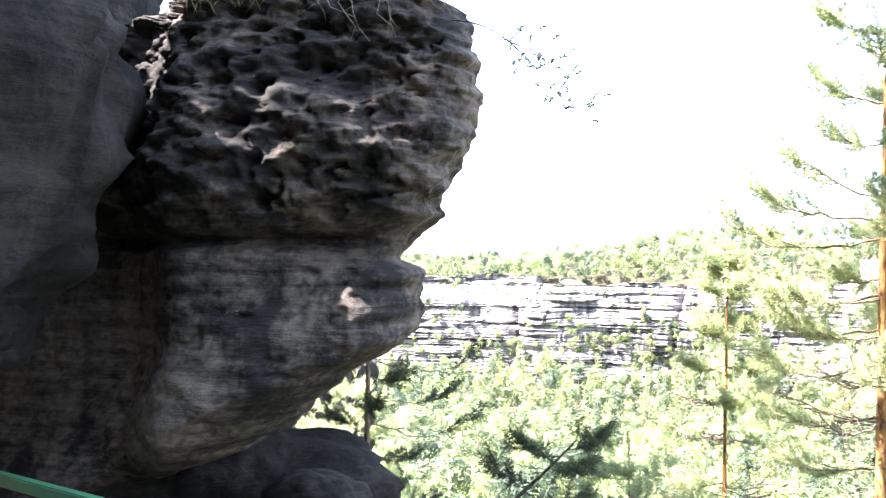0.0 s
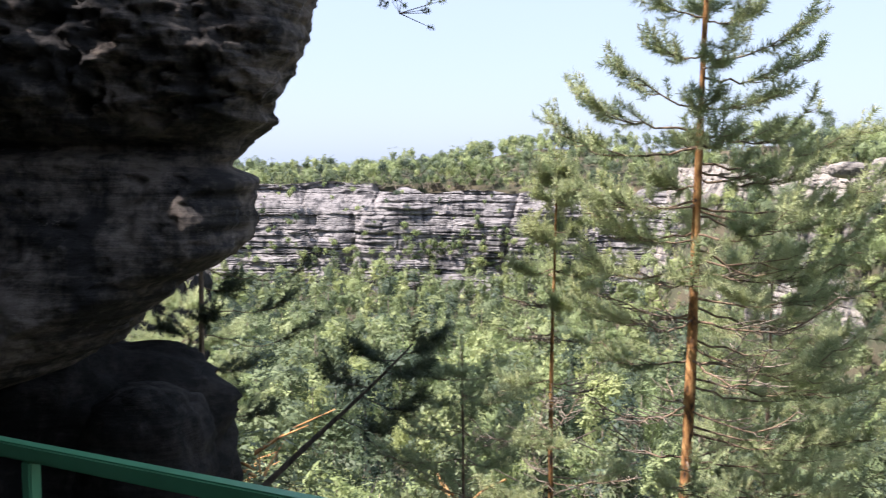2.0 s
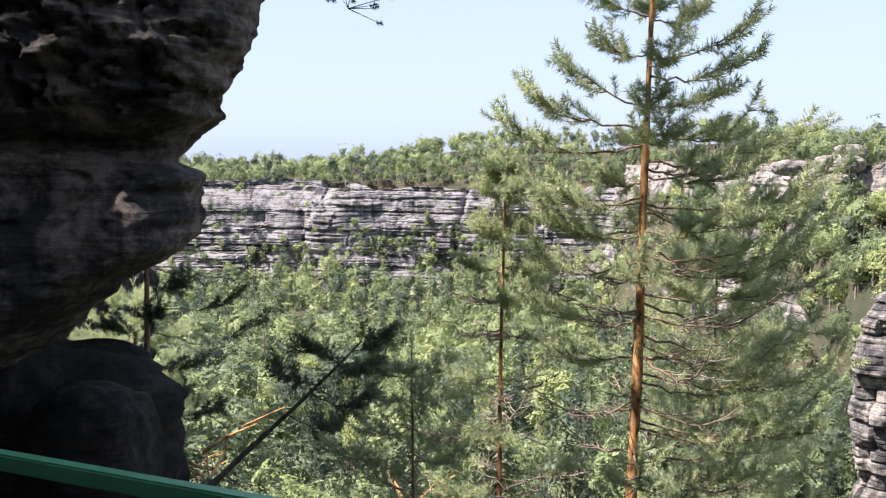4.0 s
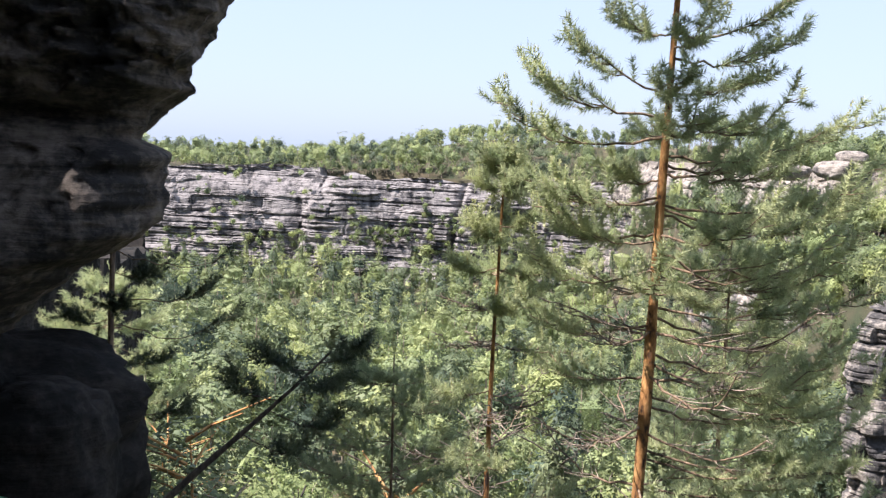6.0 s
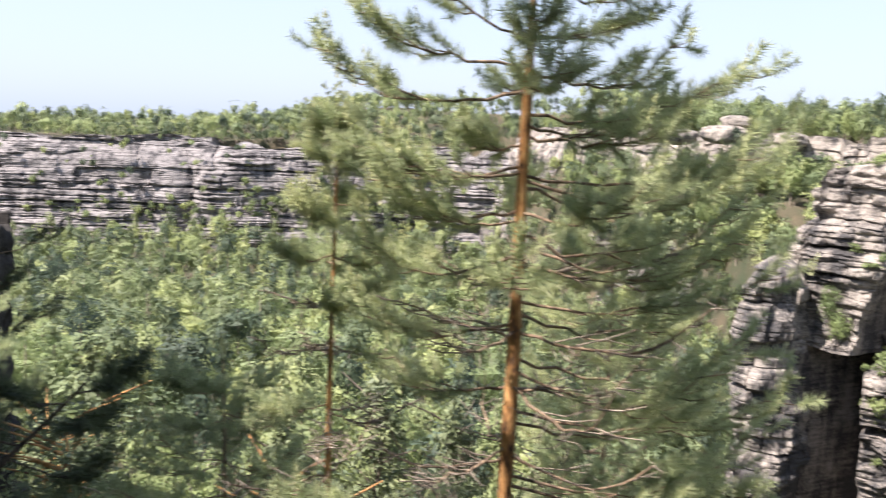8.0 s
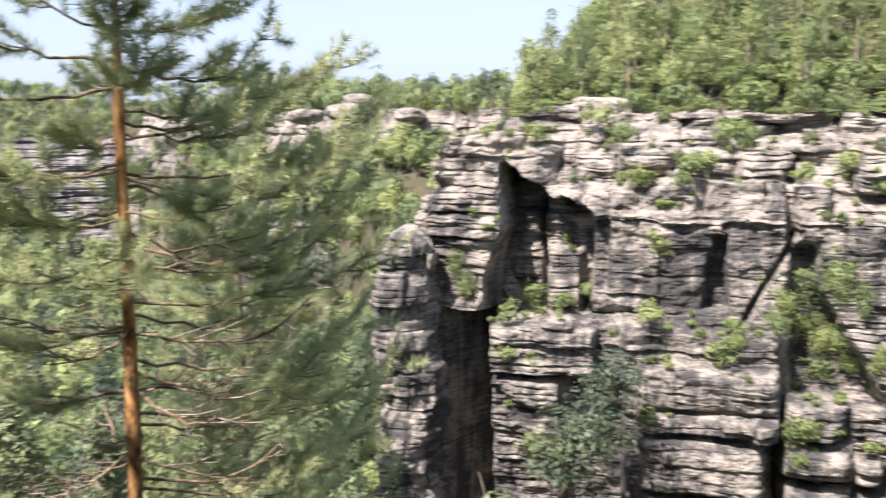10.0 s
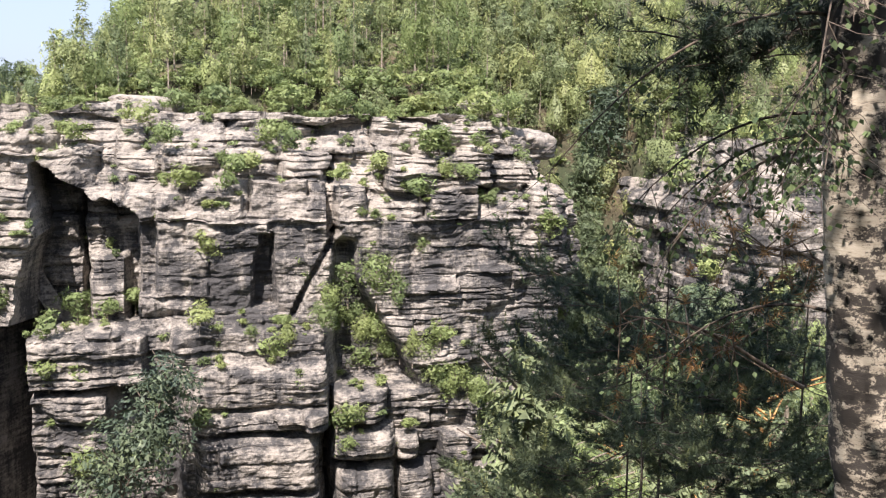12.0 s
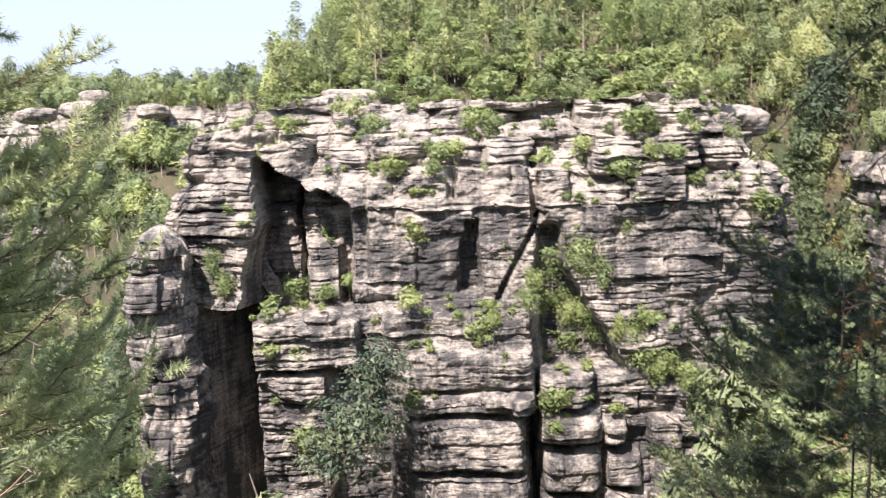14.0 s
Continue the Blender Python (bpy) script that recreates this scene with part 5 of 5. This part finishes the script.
tall = [(-0.42, 0.7, 4), (-0.66, 0.8, 4), (-0.95, 0.85, 4), (-1.2, 0.85, 4), (-1.48, 0.85, 4), (-1.8, 0.9, 4), (-2.2, 0.9, 4)]
pine_tree("pine_tree", (0.98, 5.9, -9.0), (1.33, 5.86, 2.0), 0.075, tall, "young pine with a bright orange trunk below the path", 41, tint0=0.6, candle=0.9, arms=tall_arms, bare_below=-0.55)
slim = [(-0.06, 0.08, 4), (-0.25, 0.14, 4), (-0.47, 0.2, 4), (-0.72, 0.3, 4), (-0.95, 0.34, 4), (-1.2, 0.4, 4), (-1.5, 0.5, 4), (-1.85, 0.55, 4), (-2.2, 0.6, 4)]
pine_tree("pine_tree", (0.44, 6.58, -10.0), (0.475, 6.58, 0.0), 0.045, slim, "slender pine sapling tipped with pale new shoots", 42, candle=0.95, tint0=0.62, dense=0.7, shoot=0.11, bare_below=-0.8)

# shaded trees beside the overhang, the first two with shade put into dark needles
dark_arms = [(-1.02, 1.1, 8, -0.18, 0.85), (-1.25, 0.4, 30, -0.1, 0.2), (-1.45, 0.95, -4, 0.0, 0.6), (-1.5, 0.4, -60, -0.1, 0.3), (-1.75, 1.2, 3, 0.04, 0.7), (-2.05, 0.5, 12, -0.25, 0.3), (-2.3, 0.5, -35, -0.2, 0.3), (-2.55, 0.75, 0, -0.1, 0.4), (-1.7, 0.4, 185, 0.0, 0.3)]
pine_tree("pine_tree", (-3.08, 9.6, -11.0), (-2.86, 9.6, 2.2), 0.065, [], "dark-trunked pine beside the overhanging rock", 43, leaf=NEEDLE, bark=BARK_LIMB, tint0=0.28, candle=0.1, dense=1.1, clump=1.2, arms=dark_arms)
lean_arms = [(-1.06, 0.22, 20, 0.4, 0.1), (-1.1, 0.24, 200, 0.4, 0.1), (-1.16, 0.26, -30, 0.1, 0.2), (-1.25, 0.28, 160, 0.4, 0.3), (-1.3, 0.34, 5, -0.3, 0.4), (-1.42, 0.3, -10, -0.4, 0.5)]
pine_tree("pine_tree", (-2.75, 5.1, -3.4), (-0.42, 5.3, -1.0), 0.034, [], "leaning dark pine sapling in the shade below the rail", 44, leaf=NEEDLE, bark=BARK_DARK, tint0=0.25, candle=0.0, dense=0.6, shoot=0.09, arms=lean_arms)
sunny = [(-2.1, 0.35, 4), (-2.4, 0.6, 4), (-2.75, 0.8, 5), (-3.1, 1.0, 5), (-3.5, 1.1, 5), (-4.0, 1.2, 5), (-4.6, 1.3, 5)]
pine_tree("pine_tree", (-5.15, 16.0, -14.0), (-5.15, 16.0, -2.1), 0.06, [(h - 0.25, l, n) for h, l, n in sunny], "sunlit yellow-green young pine beyond the overhang", 50, tint0=0.62, bark=BARK_LIMB, dense=0.6, clump=1.5, needle=0.06)
young = [(-1.7, 0.3, 4), (-1.9, 0.5, 4), (-2.15, 0.6, 5), (-2.4, 0.7, 5), (-2.7, 0.8, 5), (-3.0, 0.8, 5)]
bushy = [(-0.75, 0.3, 4), (-1.0, 0.45, 5), (-1.25, 0.55, 6), (-1.55, 0.65, 6), (-1.9, 0.75, 6), (-2.3, 0.8, 6), (-2.75, 0.85, 6), (-3.2, 0.85, 6)]
pine_tree("pine_tree", (2.75, 9.3, -11.0), (2.75, 9.3, -0.55), 0.06, bushy, "bushy young pine behind the orange trunk", 45, tint0=0.74, bark=BARK_LIMB, dense=0.68, clump=1.2, candle=0.3)
pine_tree("pine_tree", (-0.2, 7.6, -10.0), (-0.2, 7.6, -1.5), 0.04, young, "bushy young pine on the slope below", 46, tint0=0.38, bark=BARK_LIMB, dense=0.7)

# trees by the birch, with shade put into their dark needle colour
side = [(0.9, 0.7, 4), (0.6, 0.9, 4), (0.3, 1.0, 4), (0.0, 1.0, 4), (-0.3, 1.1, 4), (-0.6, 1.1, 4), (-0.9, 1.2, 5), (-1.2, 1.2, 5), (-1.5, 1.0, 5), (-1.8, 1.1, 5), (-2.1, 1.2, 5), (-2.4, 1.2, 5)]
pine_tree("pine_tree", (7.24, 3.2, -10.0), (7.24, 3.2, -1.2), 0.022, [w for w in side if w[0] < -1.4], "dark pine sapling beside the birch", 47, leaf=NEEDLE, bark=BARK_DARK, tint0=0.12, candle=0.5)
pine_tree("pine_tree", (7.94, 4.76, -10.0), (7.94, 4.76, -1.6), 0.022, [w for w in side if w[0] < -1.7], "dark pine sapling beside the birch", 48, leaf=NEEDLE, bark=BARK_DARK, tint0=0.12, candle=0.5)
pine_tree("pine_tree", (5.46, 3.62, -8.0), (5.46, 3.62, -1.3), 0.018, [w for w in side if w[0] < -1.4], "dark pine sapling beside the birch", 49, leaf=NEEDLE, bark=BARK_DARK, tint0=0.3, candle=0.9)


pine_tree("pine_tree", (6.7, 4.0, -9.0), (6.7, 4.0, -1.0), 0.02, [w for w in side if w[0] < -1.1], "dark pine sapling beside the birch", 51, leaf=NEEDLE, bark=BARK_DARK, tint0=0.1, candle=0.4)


def birch():
    """A birch with hanging twigs and small leaves."""
    rng = np.random.default_rng(61)
    root = tagged(new("birch_tree"), "birch with cream bark and black scars beside the viewpoint", "tree")
    g = float(land(4.48, 2.42))
    z = np.linspace(g - 0.2, 5.5, 420)
    for name, x, y, r in (("trunk", 4.48, 2.42, 0.135),):
        t = (z - z[0]) / (z[-1] - z[0])
        off = 0.065 + 0.11 * (-0.59 - z) + 0.012 * np.sin(z * 2.1)
        line = np.stack([x + 0.569 * off, y - 0.822 * off, z], -1)
        rr = r * (1.15 - 0.45 * t) * (1 + 0.05 * fbm(z * 3, x, 0, 3, 3))
        v, f = tube(line, rr * (1 + 0.03 * fbm(z * 9, 1.0, 0, 3, 5)), 44)
        ring = v.reshape(len(z), 44, 3)
        turn = np.linspace(0, 2 * math.pi, 44, endpoint=False)[None]
        zz = z[:, None]
        curl = smooth(fbm(np.cos(turn) * 2.2, np.sin(turn) * 2.2, zz * 9, 4, 33), 0.02, 0.12)
        lift = 0.05 * curl + 0.05 * fbm(np.cos(turn) * 3, np.sin(turn) * 3, zz * 14, 4, 34) - 0.06 * smooth(fbm(np.cos(turn) * 1.2, np.sin(turn) * 1.2, zz * 1.6, 3, 35), 0.15, 0.4)
        v = (line[:, None] + (ring - line[:, None]) * (1 + lift)[..., None]).reshape(-1, 3)
        child(name, mesh_from(name, v, f, BIRCH, None, False), root)
    for k in range(15):
        h = rng.uniform(0.1, 1.6) if k < 10 else rng.uniform(-0.9, 0.2)
        az = rng.uniform(radians(95), radians(215)) if k < 10 else rng.uniform(radians(60), radians(200))
        L = rng.uniform(0.5, 1.3) if k < 10 else rng.uniform(0.4, 0.9)
        q = np.linspace(0, 1, 9)
        d = np.array([math.cos(az), math.sin(az), 0])
        line = np.array([4.45, 2.46, h]) + d[None] * (q * L)[:, None]
        line[:, 2] += 0.25 * L * q - 0.75 * L * q ** 2
        parts = [tube(line, 0.007 * (1 - q * 0.85) + 0.0012, 6)]
        tri, tint = [], []
        for i in range(3, 9):
            for _ in range(3):
                e = line[i] + np.array([rng.normal() * 0.16, rng.normal() * 0.16, -rng.uniform(0.05, 0.32)])
                parts.append(tube([line[i], (line[i] + e) / 2 + 0.02 * rng.normal(size=3), e], [0.002, 0.0015, 0.001], 4))
                for s in np.linspace(0.2, 1, 8):
                    c = line[i] + (e - line[i]) * s + rng.normal(size=3) * 0.025
                    n = rng.normal(size=3)
                    n /= np.linalg.norm(n)
                    u = np.cross(n, (0.2, 0.3, 0.9))
                    u /= np.linalg.norm(u)
                    w = np.cross(n, u)
                    w = w * np.sign(-w[2] + 1e-6)
                    sz = rng.uniform(0.017, 0.027)
                    tri += [(c, c + u * sz * 0.55 + w * sz * 0.5, c + w * sz * 1.3), (c, c + w * sz * 1.3, c - u * sz * 0.55 + w * sz * 0.5)]
                    # low tints put the leaves' shade into their colour
                    tint += [rng.uniform(0, 0.3)] * 6
        V, F, off = [], [], 0
        for v, f in parts:
            V.append(v)
            F.append(f + off)
            off += len(v)
        br = child("branch", mesh_from("branch", np.concatenate(V), np.concatenate(F), BARK_DARK, None, False), root)
        W = np.array(tri).reshape(-1, 3)
        child("leaves", mesh_from("leaves", W, np.arange(len(W)).reshape(-1, 3), LEAF, np.array(tint)), br)
    # leaves out of view, placed to shade the saplings and dapple the trunk
    crown, tint = [], []
    for k in range(300):
        c = np.array([3.5, 2.65, 4.2]) + rng.normal(size=3) * np.array([1.15, 0.6, 0.7])
        # a detached cluster, added only to shade the lower trunk
        if k > 265:
            c = np.array([1.15, 0.5, 4.0]) + rng.normal(size=3) * np.array([0.3, 0.25, 0.4])
        if c[2] < 2.4:
            continue
        n = 45
        p = c + rng.normal(size=(n, 1, 3)) * 0.22 + rng.normal(size=(n, 3, 3)) * 0.05
        crown.append(p)
        tint.append(np.full(n * 3, rng.uniform(0.1, 0.7)))
    W = np.concatenate(crown).reshape(-1, 3)
    child("crown", mesh_from("crown", W, np.arange(len(W)).reshape(-1, 3), LEAF, np.concatenate(tint)), root)


birch()


def pine_twig():
    """A thin pine twig that hangs out from the lip of the overhang."""
    rng = np.random.default_rng(66)
    root = tagged(new("pine_twig"), "thin pine twig hanging from the rock edge", "branch")
    q = np.linspace(0, 1, 10)
    line = np.stack([-1.6 + 0.95 * q, 7.2 - 0.25 * q, 1.85 - 0.05 * q - 0.70 * q ** 2.2], -1)
    parts, T, tint = [tube(line, 0.007 * (1 - 0.75 * q), 6)], [], []
    proto = shoot_cloud(rng, 70, 0.055, 0.032, 0.005)
    for i in range(5, 10):
        for _ in range(7):
            e = line[i] + np.array([rng.uniform(-0.1, 0.28), rng.normal() * 0.1, rng.uniform(-0.12, 0.1)])
            parts.append(tube([line[i], (line[i] + e) / 2, e], [0.004, 0.003, 0.002], 4))
            T.append(proto @ aim(e - line[i] + 0.05 * rng.normal(size=3)).T + e)
            tint.append(np.full(len(proto) * 3, 0.1))
    V, F, off = [], [], 0
    for v, f in parts:
        V.append(v)
        F.append(f + off)
        off += len(v)
    child("twig", mesh_from("twig", np.concatenate(V), np.concatenate(F), BARK_DARK, None, False), root)
    W = np.concatenate(T).reshape(-1, 3)
    child("needles", mesh_from("needles", W, np.arange(len(W)).reshape(-1, 3), NEEDLE_NEAR, np.concatenate(tint)), root)


pine_twig()


def pine_limb():
    """A dark pine limb that reaches in front of the chasm, its shade put into the needle colour."""
    rng = np.random.default_rng(68)
    root = tagged(new("pine_limb"), "dark shaded pine limb beside the birch", "branch")
    q = np.linspace(0, 1, 12)
    line = np.stack([4.74 - 0.59 * q, 2.51 + 0.46 * q, 0.36 - 0.10 * q + 0.06 * np.sin(q * 7)], -1)
    parts, T, tint = [tube(line, 0.016 * (1 - 0.75 * q), 7)], [], []
    proto = shoot_cloud(rng, 60, 0.11, 0.055, 0.005)
    for i in range(2, 12):
        for _ in range(5):
            e = line[i] + rng.normal(size=3) * np.array([0.16, 0.16, 0.10]) + np.array([-0.06, 0.06, 0.0])
            parts.append(tube([line[i], (line[i] + e) / 2 + 0.02 * rng.normal(size=3), e], [0.005, 0.004, 0.002], 4))
            for s in (0.4, 0.7, 1.0):
                T.append(proto @ aim(e - line[i] + 0.12 * rng.normal(size=3)).T + line[i] + (e - line[i]) * s)
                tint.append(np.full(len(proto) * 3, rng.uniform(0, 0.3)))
    V, F, off = [], [], 0
    for v, f in parts:
        V.append(v)
        F.append(f + off)
        off += len(v)
    child("limb", mesh_from("limb", np.concatenate(V), np.concatenate(F), BARK_DARK, None, False), root)
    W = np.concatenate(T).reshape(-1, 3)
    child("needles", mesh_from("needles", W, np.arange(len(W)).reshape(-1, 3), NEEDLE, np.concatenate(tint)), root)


pine_limb()


BROWN = leafy("dead_needles", (0.16, 0.08, 0.03), (0.30, 0.16, 0.06), (0.45, 0.26, 0.10), 0.2)


def dead_branch(name, at, to, seed, label):
    """A fallen pine branch with withered brown needles."""
    rng = np.random.default_rng(seed)
    root = tagged(new(name), label, "branch", "withered branches")
    q = np.linspace(0, 1, 9)
    a, b = np.array(at), np.array(to)
    line = a + (b - a) * q[:, None] + 0.05 * np.sin(q * 5 + seed)[:, None] * np.array([0.3, 0.2, 1.0])
    parts, T, tint = [tube(line, 0.013 * (1 - 0.7 * q), 6)], [], []
    proto = shoot_cloud(rng, 40, 0.10, 0.06, 0.005)
    for i in range(3, 9):
        for _ in range(4):
            e = line[i] + rng.normal(size=3) * 0.15
            parts.append(tube([line[i], (line[i] + e) / 2, e], [0.005, 0.004, 0.002], 4))
            T.append(proto @ aim(e - line[i]).T + e)
            tint.append(np.full(len(proto) * 3, rng.uniform(0, 1)))
    V, F, off = [], [], 0
    for v, f in parts:
        V.append(v)
        F.append(f + off)
        off += len(v)
    child("branch_wood", mesh_from("branch_wood", np.concatenate(V), np.concatenate(F), BARK_LIMB, None, False), root)["kind"] = "stuff"
    W = np.concatenate(T).reshape(-1, 3)
    child("needles", mesh_from("needles", W, np.arange(len(W)).reshape(-1, 3), BROWN, np.concatenate(tint)), root)


dead_branch("dead_branch", (5.3, 2.75, -1.25), (4.9, 3.55, -0.95), 5, "withered orange-brown pine branch among the saplings")
dead_branch("dead_branch", (5.6, 2.55, -0.85), (5.35, 3.15, -0.55), 6, "withered orange-brown pine branch among the saplings")
